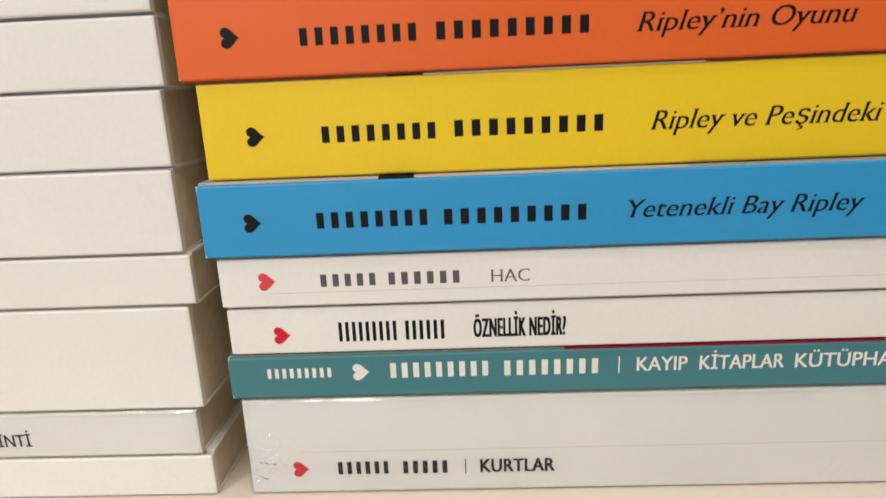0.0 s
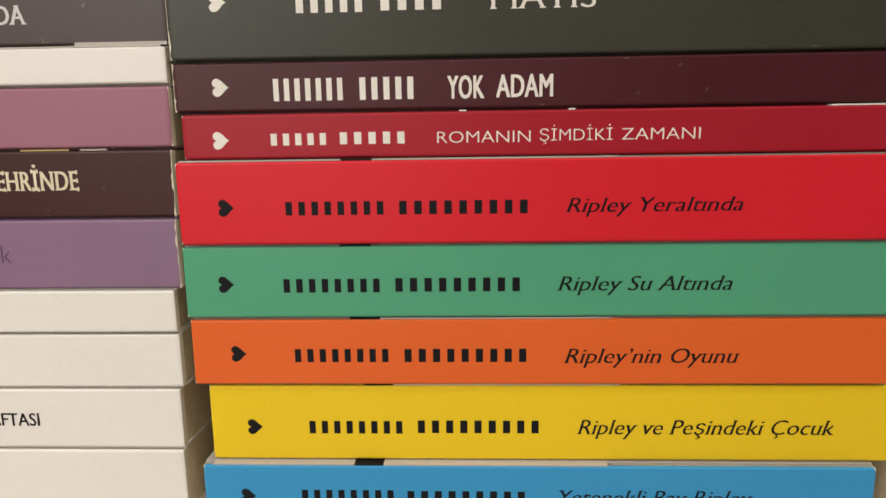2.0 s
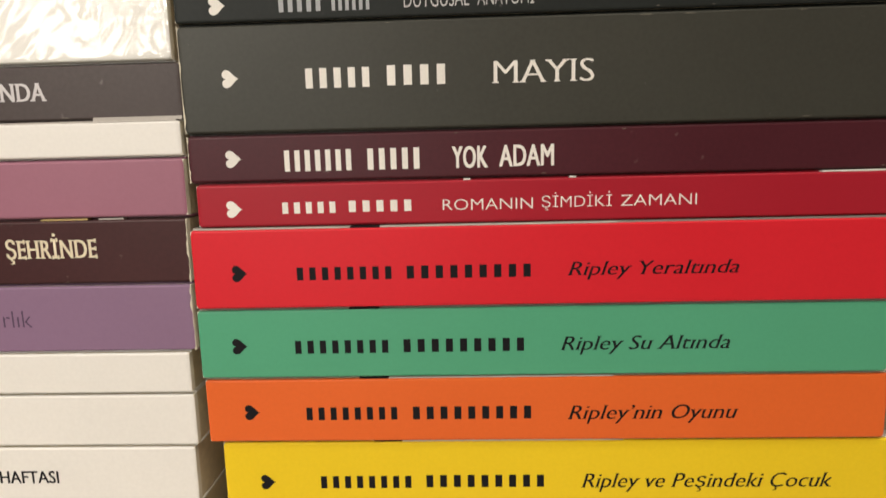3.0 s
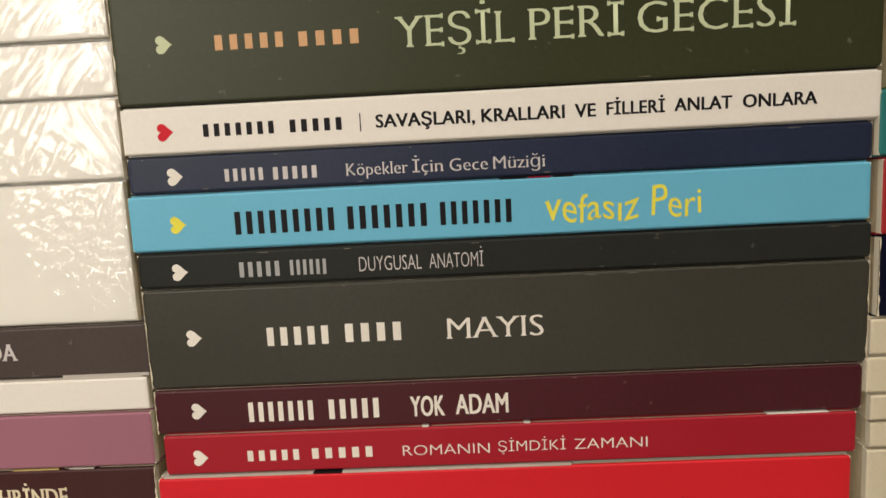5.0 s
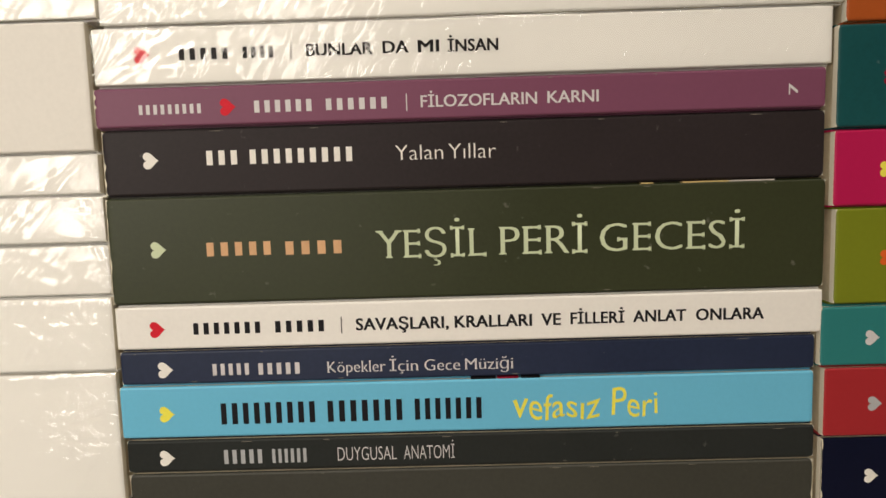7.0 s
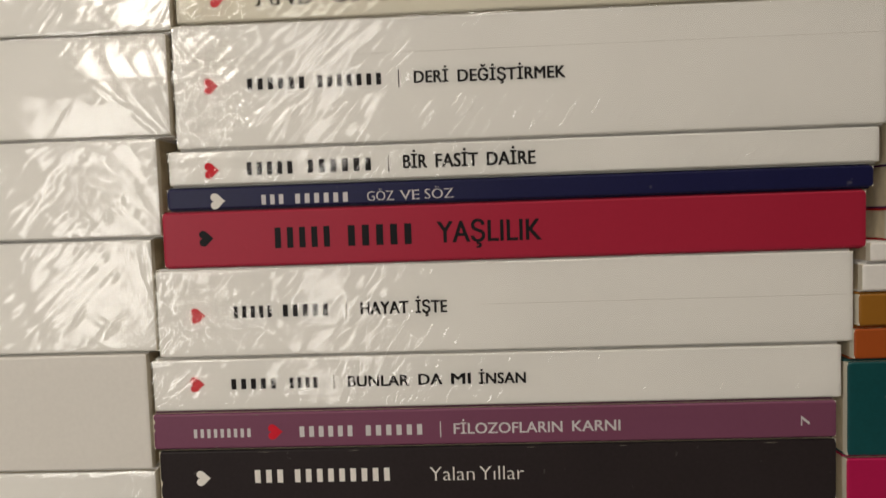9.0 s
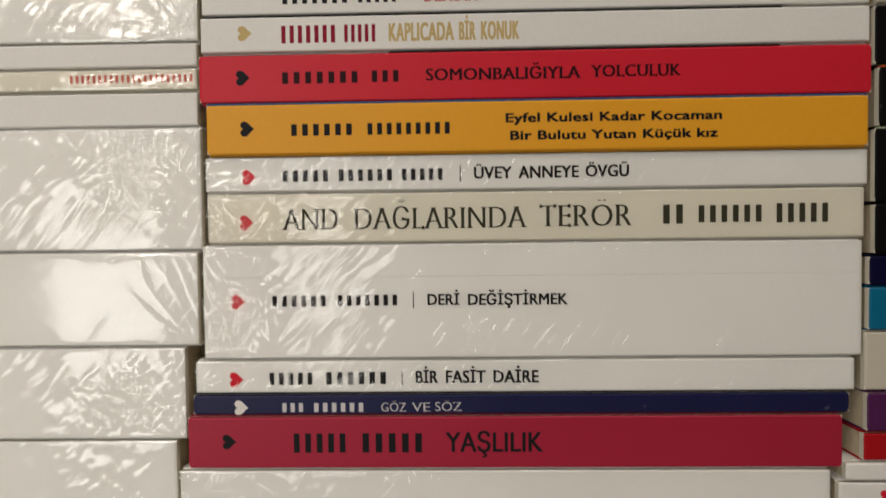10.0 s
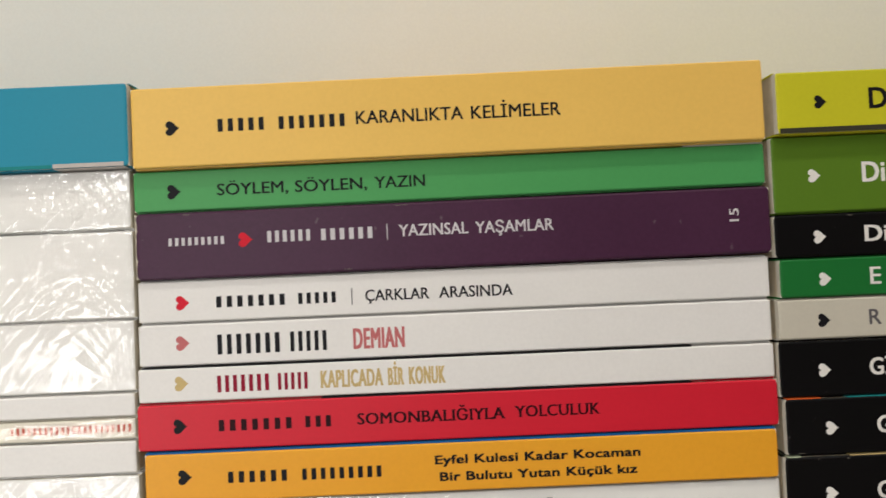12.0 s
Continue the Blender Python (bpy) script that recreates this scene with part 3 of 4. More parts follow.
book("middle", 232.20, 9.92, -2.6, 189.9, 0.39, "navy", "slim dark navy paperback with pale serif lettering",
     heart=(12.0, -0.6, "white"), items=[("bar", 24.9, 36.0, -0.8, 3.2, "paleprint", 5), ("bar", 37.5, 50.1, -0.9, 3.2, "paleprint", 5), ("serif", 56.9, 73.0, -0.9, 3.2, "paleprint", "Köpekler"), ("serif", 74.2, 82.1, -0.9, 3.2, "paleprint", "İçin"), ("serif", 83.7, 93.5, -1.0, 3.2, "paleprint", "Gece"), ("serif", 94.7, 108.1, -1.0, 3.2, "paleprint", "Müziği")], wrap=False)
book("middle", 242.20, 12.42, -2.8, 191.6, -0.04, "white", "white paperback with red heart and black capitals",
     heart=(11.0, -0.4, "red"), items=[("bar", 20.6, 40.3, -0.4, 3.2, "ink", 7), ("bar", 43.0, 57.8, -0.4, 3.2, "ink", 5), ("rule", 61.7, 61.7, -0.4, 4.6, "ink", ""), ("bold", 65.6, 90.9, -0.4, 3.2, "ink", "SAVAŞLARI,"), ("bold", 92.5, 113.5, -0.4, 3.2, "ink", "KRALLARI"), ("bold", 116.0, 121.3, -0.4, 3.2, "ink", "VE"), ("bold", 123.9, 138.5, -0.3, 3.1, "ink", "FİLLERİ"), ("bold", 140.8, 155.1, -0.2, 3.1, "ink", "ANLAT"), ("bold", 157.7, 176.0, -0.2, 3.1, "ink", "ONLARA")], wrap=False)
book("middle", 254.70, 29.42, -3.1, 192.1, 0.38, "darkgreen", "thick dark olive-green paperback with pale green capitals",
     heart=(13.0, 0.4, "palegreen"), items=[("bar", 25.6, 44.9, 0.2, 3.7, "apricotprint", 5), ("bar", 46.9, 64.2, -0.0, 3.6, "apricotprint", 4), ("serif", 72.2, 101.9, 0.2, 7.8, "palegreen", "YEŞİL"), ("serif", 105.3, 129.0, 0.3, 7.8, "palegreen", "PERİ"), ("serif", 132.3, 170.9, 0.4, 7.7, "palegreen", "GECESİ")], wrap=False, worn="low", marks=[(154.4, 166.7, "tanprint"), (166.7, 178.7, "greyshade"), (143.5, 146.6, "tanprint")])
book("middle", 284.20, 17.92, -2.7, 191.0, 0.35, "brownblack", "dark brown-black paperback with white lettering",
     heart=(12.3, 0.6, "white"), items=[("bar", 26.9, 36.7, 0.9, 3.8, "white", 3), ("bar", 38.5, 67.4, 0.9, 3.8, "white", 9), ("thin", 77.9, 90.6, 0.8, 4.0, "white", "Yalan"), ("thin", 92.0, 104.6, 0.8, 4.0, "white", "Yıllar")], wrap=False, worn="low")
book("middle", 302.20, 10.92, -3.7, 191.7, -0.18, "plum", "slim plum-purple paperback with red heart and pale capitals",
     heart=(35.0, -0.5, "red"), items=[("bar", 11.3, 28.7, -0.6, 2.5, "paleprint", 9), ("bar", 41.7, 58.2, -0.6, 3.1, "paleprint", 6), ("bar", 60.6, 78.1, -0.6, 3.0, "paleprint", 6), ("rule", 82.4, 82.4, -0.7, 4.4, "paleprint", ""), ("text", 86.1, 116.6, -0.6, 3.0, "paleprint", "FİLOZOFLARIN"), ("text", 119.3, 132.7, -0.5, 3.0, "paleprint", "KARNI"), ("turn", 182.1, 185.0, -0.3, 2.3, "paleprint", "7")], wrap=False, worn="low")
book("middle", 313.20, 15.42, -3.2, 192.7, 0.13, "white", "white paperback in glossy shrink wrap with red heart",
     heart=(12.6, 0.3, "softred"), items=[("bar", 22.1, 36.3, 0.2, 3.0, "ink", 5), ("bar", 39.0, 48.1, 0.2, 3.0, "ink", 4), ("rule", 52.1, 52.1, 0.2, 4.3, "ink", ""), ("bold", 56.1, 73.5, 0.2, 3.0, "ink", "BUNLAR"), ("bold", 76.1, 82.9, 0.3, 3.0, "ink", "DA"), ("bold", 85.3, 90.9, 0.3, 3.0, "ink", "MI"), ("bold", 93.1, 106.3, 0.2, 3.0, "ink", "İNSAN")], wrap=True)
book("middle", 328.70, 25.62, -0.8, 193.5, 0.19, "white", "thick white paperback in wrinkled shrink wrap",
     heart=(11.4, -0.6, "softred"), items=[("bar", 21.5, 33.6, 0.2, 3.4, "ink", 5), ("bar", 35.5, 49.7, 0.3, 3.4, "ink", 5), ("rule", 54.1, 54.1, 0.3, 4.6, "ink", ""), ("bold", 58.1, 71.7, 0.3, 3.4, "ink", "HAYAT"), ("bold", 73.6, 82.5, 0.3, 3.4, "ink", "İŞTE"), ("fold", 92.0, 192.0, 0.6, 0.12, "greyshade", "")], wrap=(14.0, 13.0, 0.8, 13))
book("middle", 354.40, 16.22, 1.9, 194.3, 0.36, "crimson", "crimson paperback with black capitals",
     heart=(12.2, 0.3, "ink"), items=[("bar", 31.3, 48.6, -0.1, 5.8, "ink", 5), ("bar", 51.9, 71.7, -0.1, 5.8, "ink", 5), ("text", 77.6, 106.6, -0.0, 5.8, "ink", "YAŞLILIK")], wrap=False)
book("middle", 370.70, 6.62, 3.8, 194.2, 0.17, "navyblue", "very thin navy blue paperback with white lettering",
     heart=(14.2, -0.8, "white"), items=[("bar", 26.4, 33.8, -0.8, 2.7, "paleprint", 3), ("bar", 35.9, 52.0, -0.8, 2.7, "paleprint", 6), ("serif", 56.6, 64.1, -0.8, 2.7, "paleprint", "GÖZ"), ("serif", 65.7, 71.2, -0.8, 2.7, "paleprint", "VE"), ("serif", 72.7, 80.6, -0.7, 2.7, "paleprint", "SÖZ")], wrap=False)
book("middle", 377.40, 10.12, 5.0, 194.3, -0.21, "white", "slim white paperback in crinkled shrink wrap",
     heart=(11.9, -0.7, "red"), items=[("bar", 21.5, 35.8, -0.5, 3.6, "ink", 5), ("bar", 38.5, 57.9, -0.4, 3.6, "ink", 6), ("rule", 61.8, 61.8, -0.4, 4.5, "ink", ""), ("bold", 65.8, 72.5, -0.2, 3.6, "ink", "BİR"), ("bold", 74.8, 86.6, -0.2, 3.6, "ink", "FASİT"), ("bold", 88.9, 102.3, -0.2, 3.6, "ink", "DAİRE")], wrap=True)
book("middle", 387.60, 34.52, 7.6, 193.8, 0.05, "white", "very thick white paperback in shrink wrap with red heart",
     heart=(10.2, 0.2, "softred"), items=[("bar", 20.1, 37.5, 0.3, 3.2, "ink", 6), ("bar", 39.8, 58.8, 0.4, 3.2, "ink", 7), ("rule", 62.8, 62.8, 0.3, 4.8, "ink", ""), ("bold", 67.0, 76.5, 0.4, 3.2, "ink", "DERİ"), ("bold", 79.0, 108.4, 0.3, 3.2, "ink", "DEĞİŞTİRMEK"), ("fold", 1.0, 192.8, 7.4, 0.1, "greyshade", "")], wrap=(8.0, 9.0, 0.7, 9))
book("middle", 422.20, 15.12, 9.4, 192.5, 0.05, "cream", "cream paperback in clear wrap with large dark serif title",
     heart=(11.4, -1.1, "softred"), items=[("didone", 22.2, 39.0, -0.3, 6.6, "oliveink", "AND"), ("didone", 43.6, 94.8, -0.3, 6.6, "oliveink", "DAĞLARINDA"), ("didone", 98.5, 125.3, -0.1, 6.6, "oliveink", "TERÖR"), ("bar", 133.8, 141.4, -0.0, 5.6, "oliveink", 2), ("bar", 144.2, 164.0, -0.0, 5.0, "oliveink", 6), ("bar", 166.7, 183.1, -0.0, 5.6, "oliveink", 5)], wrap=True)
book("middle", 437.40, 10.92, 9.0, 193.8, 0.05, "white", "slim white paperback in clear wrap with red heart",
     heart=(12.7, -0.7, "red"), items=[("bar", 22.5, 37.5, -0.5, 3.4, "ink", 5), ("bar", 39.2, 56.4, -0.5, 3.4, "ink", 6), ("bar", 58.0, 71.3, -0.5, 3.4, "ink", 5), ("rule", 75.7, 75.7, -0.4, 4.7, "ink", ""), ("bold", 79.7, 90.9, -0.3, 3.4, "ink", "ÜVEY"), ("bold", 92.8, 110.5, -0.3, 3.4, "ink", "ANNEYE"), ("bold", 112.4, 125.1, -0.2, 3.4, "ink", "ÖVGÜ")], wrap=True)
book("middle", 448.40, 15.32, 10.0, 192.3, -1.0, "amber", "amber paperback with bold black two-line title",
     heart=(11.8, 0.2, "ink"), items=[("bar", 24.5, 44.0, -0.3, 3.4, "ink", 6), ("bar", 47.1, 72.6, -0.3, 3.4, "ink", 9), ("wide", 88.1, 150.6, 2.2, 2.5, "ink", "Eyfel Kulesi Kadar Kocaman"), ("wide", 89.4, 149.4, -2.9, 2.5, "ink", "Bir Bulutu Yutan Küçük kız")], wrap=False, cover="bluecard", marks=[(0.2, 192.0, "blueprint")])
book("middle", 463.80, 14.72, 7.7, 196.0, -0.06, "scarlet", "scarlet paperback with dark serif capitals",
     heart=(12.8, 0.3, "ink"), items=[("bar", 24.1, 48.1, 0.1, 3.4, "darkwine", 7), ("bar", 50.7, 60.1, 0.2, 3.4, "darkwine", 3), ("slab", 67.2, 112.6, 0.3, 3.4, "darkwine", "SOMONBALIĞIYLA"), ("slab", 115.3, 141.4, 0.5, 3.4, "darkwine", "YOLCULUK")], wrap=False, marks=[(56.4, 169.9, "ink")])
book("middle", 478.60, 10.92, 8.4, 194.7, -0.14, "white", "slim white paperback with crimson and tan narrow capitals",
     heart=(12.9, 0.4, "tanprint"), items=[("bar", 23.6, 40.7, -0.1, 5.1, "wineprint", 7), ("bar", 42.3, 52.4, -0.1, 5.1, "wineprint", 5), ("block", 55.8, 74.9, -0.1, 5.1, "tanprint", "KAPLICADA"), ("block", 76.4, 81.3, -0.1, 5.1, "tanprint", "BİR"), ("block", 82.8, 94.0, -0.1, 5.1, "tanprint", "KONUK")], wrap=False, marks=[(0.9, 169.8, "ink")])
book("middle", 489.60, 13.32, 8.8, 194.2, 0.07, "white", "white paperback with black and rose narrow capitals",
     heart=(13.2, 0.5, "rose"), items=[("bar", 23.5, 44.1, -0.3, 6.1, "ink", 7), ("bar", 46.0, 58.4, -0.3, 6.1, "ink", 5), ("block", 65.8, 81.6, -0.4, 6.1, "rose", "DEMIAN")], wrap=False)
book("middle", 503.00, 13.22, 9.0, 194.1, 0.15, "white", "white paperback with red heart and slim capitals",
     heart=(13.3, -0.5, "red"), items=[("bar", 23.3, 46.0, -0.6, 3.4, "ink", 7), ("bar", 48.7, 61.5, -0.6, 3.4, "ink", 5), ("rule", 65.7, 65.7, -0.7, 5.1, "ink", ""), ("text", 69.8, 89.5, -0.6, 3.4, "ink", "ÇARKLAR"), ("text", 92.5, 115.2, -0.6, 3.4, "ink", "ARASINDA")], wrap=False)
book("middle", 516.30, 20.72, 9.5, 194.3, -1.2, "aubergine", "dark aubergine paperback with red heart and pale capitals",
     heart=(33.3, 1.0, "red"), items=[("bar", 9.6, 27.6, 1.2, 2.4, "paleprint", 9), ("bar", 39.8, 54.1, 1.6, 3.5, "paleprint", 6), ("bar", 56.2, 73.3, 1.5, 3.5, "paleprint", 6), ("rule", 77.0, 77.0, 1.4, 4.9, "paleprint", ""), ("text", 80.6, 101.9, 1.6, 3.5, "paleprint", "YAZINSAL"), ("text", 104.0, 128.0, 1.5, 3.5, "paleprint", "YAŞAMLAR"), ("turn", 181.9, 185.9, 1.8, 2.8, "paleprint", "15")], wrap=False, worn="low", tilt=0.5)
book("middle", 537.10, 13.12, 8.7, 194.9, 0.11, "leafgreen", "slim leaf-green paperback with black capitals",
     heart=(12.1, -0.3, "ink"), items=[("text", 25.7, 47.7, -0.2, 3.5, "ink", "SÖYLEM,"), ("text", 49.8, 72.1, -0.3, 3.5, "ink", "SÖYLEN,"), ("text", 74.4, 90.0, -0.3, 3.5, "ink", "YAZIN")], wrap=False, marks=[(170.3, 194.6, "greyshade")], tilt=0.9)
book("middle", 550.30, 25.22, 9.9, 193.1, -2.5, "honey", "thick honey-yellow paperback on top of the stack",
     heart=(12.2, -0.4, "ink"), items=[("bar", 25.7, 41.4, -0.1, 3.9, "ink", 5), ("bar", 44.4, 66.1, -0.2, 3.9, "ink", 7), ("text", 68.6, 101.4, 0.2, 3.9, "ink", "KARANLIKTA"), ("text", 103.8, 131.2, 0.1, 3.9, "ink", "KELİMELER")], wrap=False, cover="honey", tilt=0.9)

# stack beside it, towards -x
book("left", -13.00, 12.32, -204.0, 195, 0.26, "white", "plain white paperback at the foot of the stack", items=[], wrap=False)
book("left", -0.60, 13.32, -206.3, 195, -0.0, "white", "white paperback in shrink wrap with black capitals", items=[("text", 141.0, 150.1, -1.2, 3.5, "ink", "İNTİ")], wrap=True)
book("left", 12.80, 28.12, -204.0, 195, 0.11, "white", "thick plain white paperback with clean spine", items=[], wrap=False)
book("left", 41.00, 13.12, -201.8, 195, -0.01, "white", "slim plain white paperback", items=[], wrap=False)
book("left", 54.20, 20.42, -203.0, 195, -0.17, "white", "plain white paperback with matte spine", items=[], wrap=False)
book("left", 74.70, 17.92, -202.7, 195, 0.12, "white", "white paperback with black capitals on the spine", items=[("text", 136.8, 154.3, -0.3, 3.7, "ink", "HAFTASI")], wrap=False)
book("left", 92.70, 15.72, -201.6, 195, 0.16, "white", "plain white paperback with soft edges", items=[], wrap=False)
book("left", 108.50, 12.22, -201.8, 195, -0.19, "white", "slim white paperback with worn corner", items=[], wrap=False)
book("left", 120.80, 19.22, -199.6, 195, -0.02, "lilac", "dusty purple paperback with grey lettering", items=[("thin", 141.3, 149.4, 0.2, 4.8, "lilacink", "rlık")], wrap=False, worn="high")
book("left", 140.10, 18.02, -199.2, 195, -0.08, "oxblood", "dark oxblood paperback with cream capitals and torn edge", items=[("slab", 144.4, 169.8, 0.9, 5.0, "creamprint", "ŞEHRİNDE")], wrap=False, worn="high", marks=[(155.0, 168.0, "tanprint"), (171.0, 178.0, "greyshade")])
book("left", 158.20, 15.82, -198.6, 195, -0.2, "mauve", "mauve pink paperback with plain spine", items=[], wrap=False)
book("left", 174.10, 9.72, -193.6, 190, -0.17, "white", "thin white paperback with yellowed pages", items=[], wrap=False, marks=[(100.0, 189.0, "greyshade")])
book("left", 183.90, 14.62, -197.5, 195, 0.28, "smoke", "smoky grey-brown paperback with white serif capitals", items=[("slab", 146.4, 159.1, 0.4, 4.6, "paleprint", "NDA"), ("strip", 170.8, 194.6, -6.9, 0.9, "greyshade", "")], wrap=False)
book("left", 198.60, 37.92, -199.4, 195, 0.23, "white", "thick white paperback in creased shrink wrap", items=[], wrap=(9.0, 22.0, 0.9, 14))
book("left", 236.60, 21.12, -198.7, 195, -0.07, "white", "white paperback in creased glossy shrink wrap", items=[], wrap=True)
book("left", 257.80, 14.22, -198.4, 195, 0.14, "white", "slim white paperback in crinkled shrink wrap", items=[], wrap=True)
book("left", 272.10, 12.92, -198.6, 195, -0.27, "white", "thin white paperback in crinkled shrink wrap", items=[], wrap=True)
book("left", 285.10, 11.32, -199.4, 195, 0.25, "white", "thin white paperback in glossy shrink wrap", items=[], wrap=True)
book("left", 296.50, 34.22, -200.0, 195, 0.02, "offwhite", "thick unwrapped off-white paperback", items=[], wrap=False)
book("left", 330.80, 32.72, -196.8, 195, 0.19, "white", "thick white paperback in shrink wrap with diagonal creases", items=[], wrap=True)
book("left", 363.60, 28.12, -193.5, 195, -0.13, "white", "white paperback in scuffed shrink wrap", items=[], wrap=(20.0, 12.0, 0.6, 9))
book("left", 391.80, 28.72, -189.2, 195, -0.07, "white", "white paperback in tight glossy shrink wrap", items=[], wrap="tight")
book("left", 420.60, 36.92, -187.5, 195, -0.09, "white", "thick white paperback in scuffed shrink wrap", items=[], wrap=(22.0, 25.0, 0.7, 9))
book("left", 457.60, 10.42, -188.3, 195, 0.28, "white", "slim plain white paperback without wrap", items=[("text", 127.4, 130.6, 0.2, 3.5, "ink", "R")], wrap=False)
book("left", 468.10, 6.82, -188.2, 195, -0.04, "cream", "thin cream booklet in wrap with a red printed strip", items=[("bar", 156.7, 194.4, 0.3, 2.3, "redstrip", 22)], wrap=True)
book("left", 475.00, 7.52, -188.1, 195, -0.0, "white", "thin plain white paperback", items=[], wrap=False)
book("left", 482.60, 22.22, -187.8, 195, 0.27, "white", "white paperback in crinkled wrap with bright creases", items=[], wrap=True)
book("left", 504.90, 27.52, -187.4, 195, 0.24, "white", "white paperback in crinkled wrap with black capitals", items=[("text", 131.2, 137.5, 0.0, 3.4, "ink", "YIL"), ("text", 124.8, 128.3, 0.2, 3.5, "ink", "Ü")], wrap=True)
book("left", 532.50, 18.82, -187.6, 195, -0.06, "white", "white paperback in loose shrink wrap", items=[], wrap=True)
# both strips draw the overhanging underside on the spine: teal darker, grey paler
book("left", 551.40, 26.02, -186.2, 195, -3.0, "azure", "azure blue paperback on top of the stack", items=[("text", 124.6, 126.9, 0.0, 4.2, "white", "z"), ("strip", 0.5, 171.5, -12.1, 1.1, "tealprint", ""), ("strip", 172.0, 193.6, -12.0, 1.3, "greyshade", "")], wrap=False, foot=(172.0, 194.0, "greyshade"))

# stack beside it, towards +x; its foot is built of plain ivory books
book("right", -13.00, 21.92, 188.0, 195, 0.2, "ivory", "plain ivory paperback low in the stack")
book("right", 9.00, 18.92, 188.8, 195, 0.2, "ivory", "plain ivory paperback low in the stack")
book("right", 28.00, 23.92, 189.6, 195, 0.2, "ivory", "plain ivory paperback low in the stack")
book("right", 52.00, 16.92, 188.0, 195, 0.2, "ivory", "plain ivory paperback low in the stack")
book("right", 69.00, 20.92, 188.8, 195, 0.2, "ivory", "plain ivory paperback low in the stack")
book("right", 90.00, 25.92, 189.6, 195, 0.2, "ivory", "plain ivory paperback low in the stack")
book("right", 116.00, 17.92, 188.0, 195, 0.2, "ivory", "plain ivory paperback low in the stack")
book("right", 134.00, 21.62, 188.8, 195, 0.2, "ivory", "plain ivory paperback low in the stack")
book("right", 155.70, 7.62, 189.4, 195, 0.18, "ivory", "slim ivory paperback with plain spine", items=[])
book("right", 163.40, 7.52, 189.0, 195, -0.24, "ivory", "thin ivory paperback with plain spine", items=[])
book("right", 171.00, 10.12, 187.8, 195, -0.06, "ivory", "slim ivory paperback with red heart", heart=(13.5, 0.0, "red"), items=[])
book("right", 181.20, 10.12, 188.6, 195, 0.23, "ivory", "slim ivory paperback with orange-red heart", heart=(13.5, 0.0, "orangeprint"), items=[])
book("right", 191.40, 21.42, 190.0, 195, 0.25, "midnight", "midnight blue paperback with white heart and torn corner", heart=(13.5, 0.0, "white"), items=[], worn="low")
book("right", 212.90, 19.82, 190.0, 195, -0.16, "brickred", "brick red paperback with pale grey heart", heart=(13.5, 0.0, "greyprint"), items=[])
book("right", 232.80, 16.82, 188.6, 195, -0.25, "sea", "sea-green paperback with pale heart", heart=(13.5, 0.0, "paleprint"), items=[])
book("right", 249.70, 26.32, 192.0, 195, 0.17, "olive", "olive green paperback with orange heart", heart=(13.5, 0.0, "orangeprint"), items=[])
book("right", 276.10, 20.52, 191.0, 195, 0.07, "magenta", "magenta paperback with yellow heart", heart=(13.5, 0.0, "yellowprint"), items=[])
book("right", 296.70, 26.92, 191.0, 195, -0.16, "petrol", "thick petrol blue paperback with dark red heart", heart=(13.5, 0.0, "wineprint"), items=[])
book("right", 323.70, 9.12, 192.9, 195, 0.0, "rust", "slim rust orange paperback with dark red heart", heart=(13.5, 0.0, "wineprint"), items=[])
book("right", 332.90, 9.42, 194.0, 195, -0.26, "ochre", "slim ochre paperback with black heart", heart=(13.5, 0.0, "ink"), items=[])
book("right", 342.40, 8.02, 195.2, 195, 0.12, "white", "thin white paperback with red heart", heart=(13.5, 0.0, "red"), items=[])
book("right", 350.50, 5.82, 197.2, 195, 0.02, "white", "very thin white paperback with red heart", heart=(13.5, 0.0, "red"), items=[])
book("right", 356.40, 8.72, 202.3, 195, 0.12, "bloodred", "slim blood red paperback with cream heart", heart=(13.5, 0.0, "paleprint"), items=[])
book("right", 365.20, 11.92, 203.0, 195, -0.25, "violet", "violet paperback with lilac heart", heart=(13.5, 0.0, "lilacprint"), items=[])
book("right", 377.20, 17.72, 202.5, 195, 0.09, "stone", "stone grey paperback with black capital letter", heart=(13.5, 0.0, "softred"), items=[("bold", 27.5, 31.5, 0.0, 5.5, "ink", "S")])
book("right", 395.00, 13.02, 203.5, 195, -0.08, "cyan", "deep cyan paperback with pale heart", heart=(13.5, 0.0, "white"), items=[])
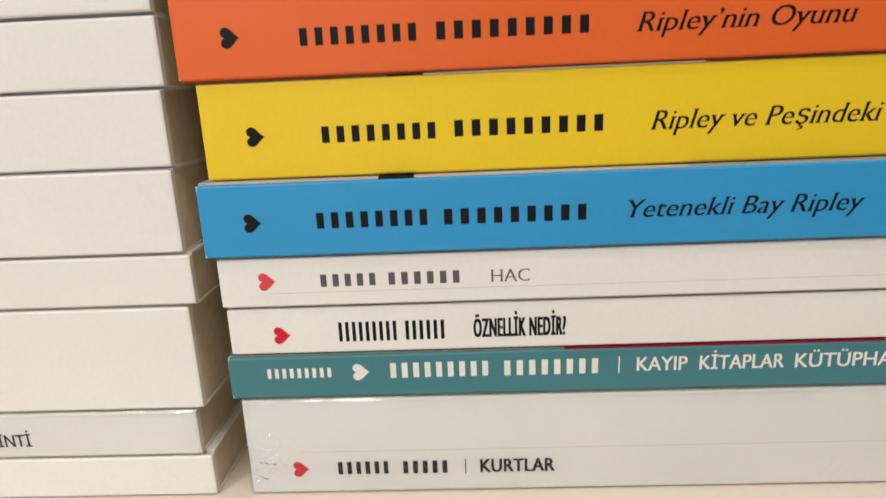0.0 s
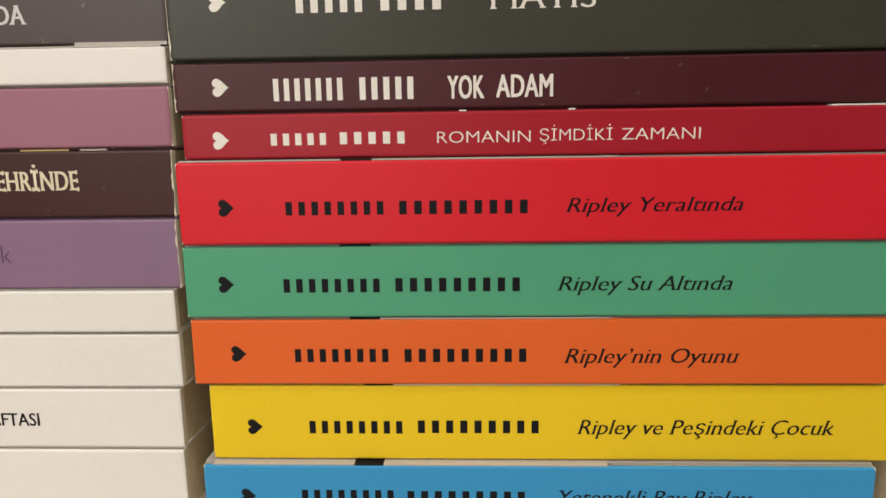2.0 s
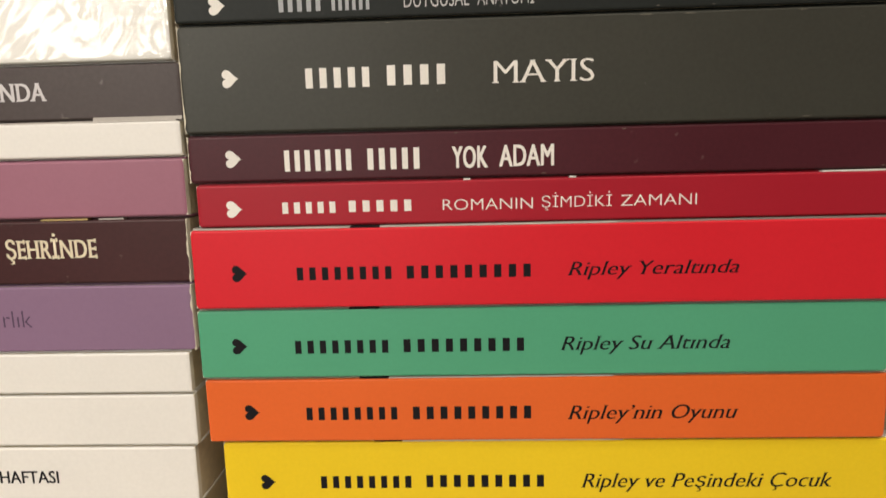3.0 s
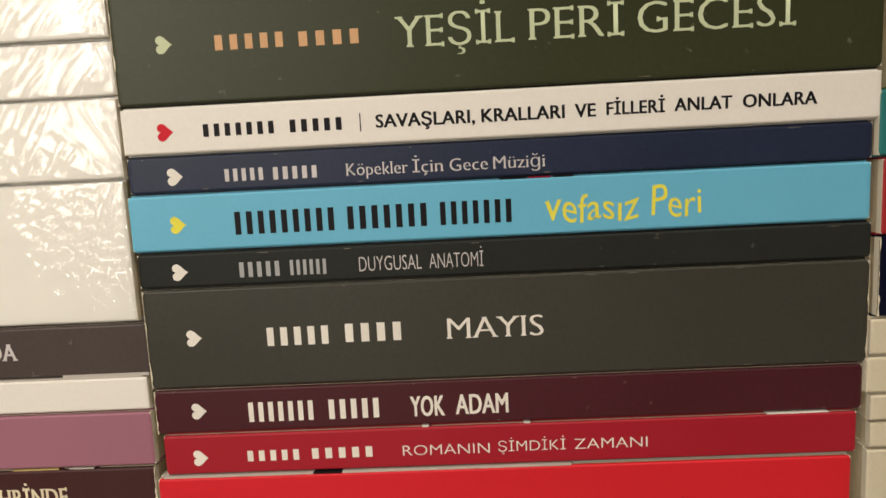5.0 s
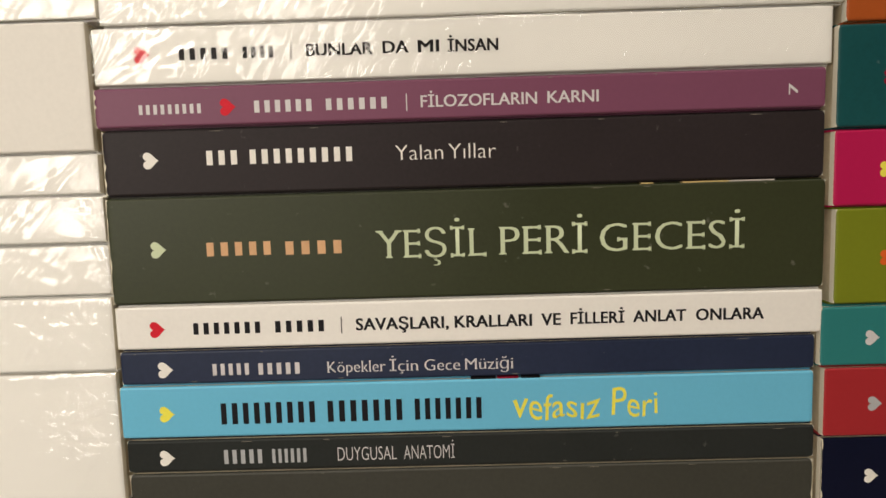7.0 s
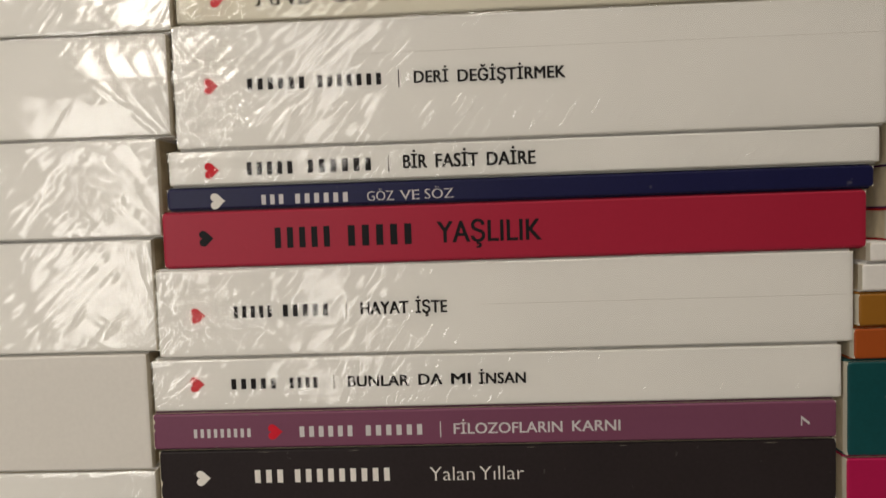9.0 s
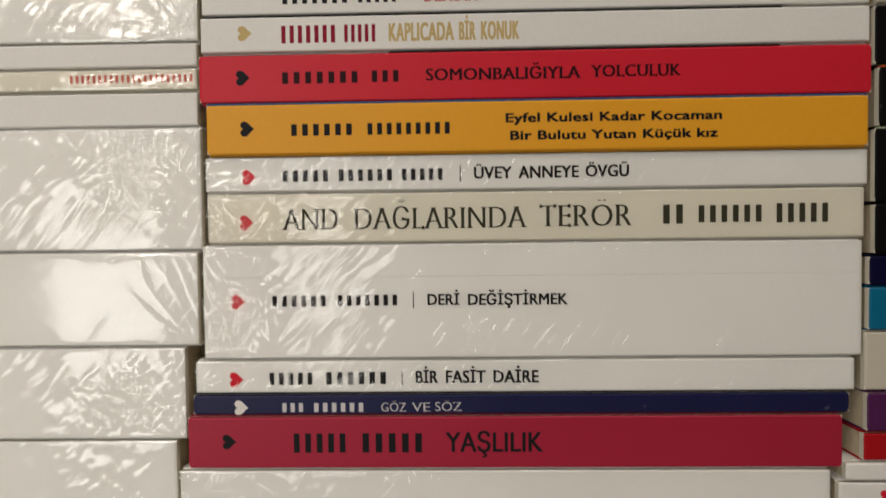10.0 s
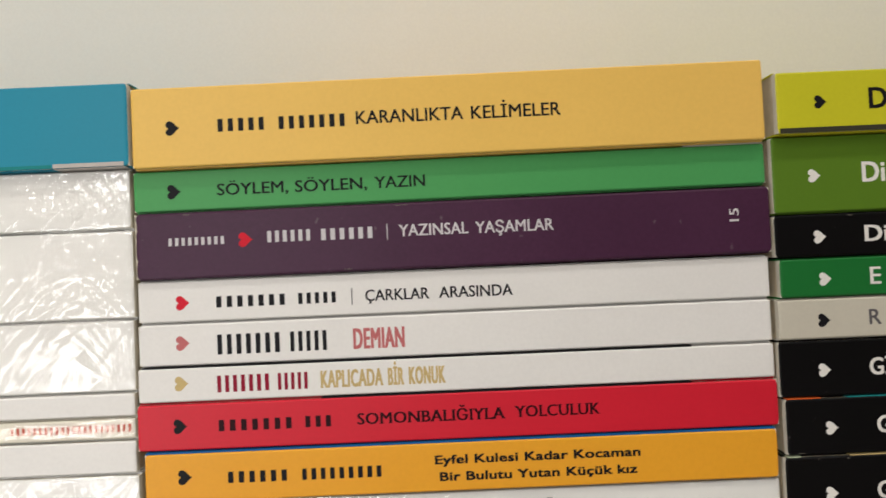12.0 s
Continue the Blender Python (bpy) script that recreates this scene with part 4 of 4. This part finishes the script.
book("right", 408.10, 9.02, 203.6, 195, -0.0, "indigo", "slim indigo paperback with white heart", heart=(13.5, 0.0, "white"), items=[])
book("right", 417.20, 15.12, 205.0, 195, -0.1, "black", "black paperback with white heart", heart=(13.5, 0.0, "white"), items=[("bold", 27.5, 32.0, 0.0, 5.0, "white", "G")])
book("right", 432.40, 21.82, 205.0, 195, 0.08, "black", "thick black paperback with white heart", heart=(13.5, 0.0, "white"), items=[("bold", 27.5, 32.0, 0.0, 5.0, "white", "G")], marks=[(1.0, 5.0, "palegreen"), (20.0, 60.0, "tanprint")])
book("right", 454.30, 17.62, 206.0, 195, 0.04, "black", "black paperback with white heart and capital", heart=(13.5, 0.0, "white"), items=[("bold", 27.5, 32.0, 0.0, 5.0, "white", "G")], marks=[(0.5, 11.0, "orangeprint"), (19.0, 60.0, "tealprint")])
book("right", 472.00, 17.52, 204.8, 195, 0.07, "black", "black paperback with white heart and capitals", heart=(13.5, 0.0, "white"), items=[("bold", 27.5, 34.8, 0.0, 5.0, "white", "Gİ")])
book("right", 489.60, 12.72, 205.3, 195, -0.26, "stone", "pale stone paperback with black heart", heart=(13.5, 0.0, "ink"), items=[("text", 27.5, 31.3, 0.0, 4.6, "grey", "R")])
book("right", 502.40, 12.32, 206.4, 195, -0.16, "forest", "slim forest green paperback with white heart", heart=(13.5, 0.0, "white"), items=[("text", 27.5, 30.9, 0.0, 5.2, "white", "E")])
book("right", 514.80, 13.52, 205.4, 195, -0.26, "black", "slim black paperback with white lettering", heart=(13.5, 0.0, "white"), items=[("bold", 27.5, 34.8, 0.0, 4.8, "white", "Di")])
book("right", 528.40, 24.12, 205.8, 195, -0.07, "moss", "moss green paperback with white lettering", heart=(12.5, 0.0, "white"), items=[("bold", 27.5, 34.6, 0.0, 6.0, "white", "Di")])
# the dark strip paints the cover's shaded underside onto the spine
book("right", 552.60, 19.3, 206.7, 195, -3.0, "lime", "lime yellow paperback on top of the stack", heart=(13.0, 0.3, "ink"), items=[("bold", 28.0, 33.8, 0.3, 6.2, "ink", "D"), ("strip", 0.6, 194.4, -8.6, 1.6, "oliveink", "")])
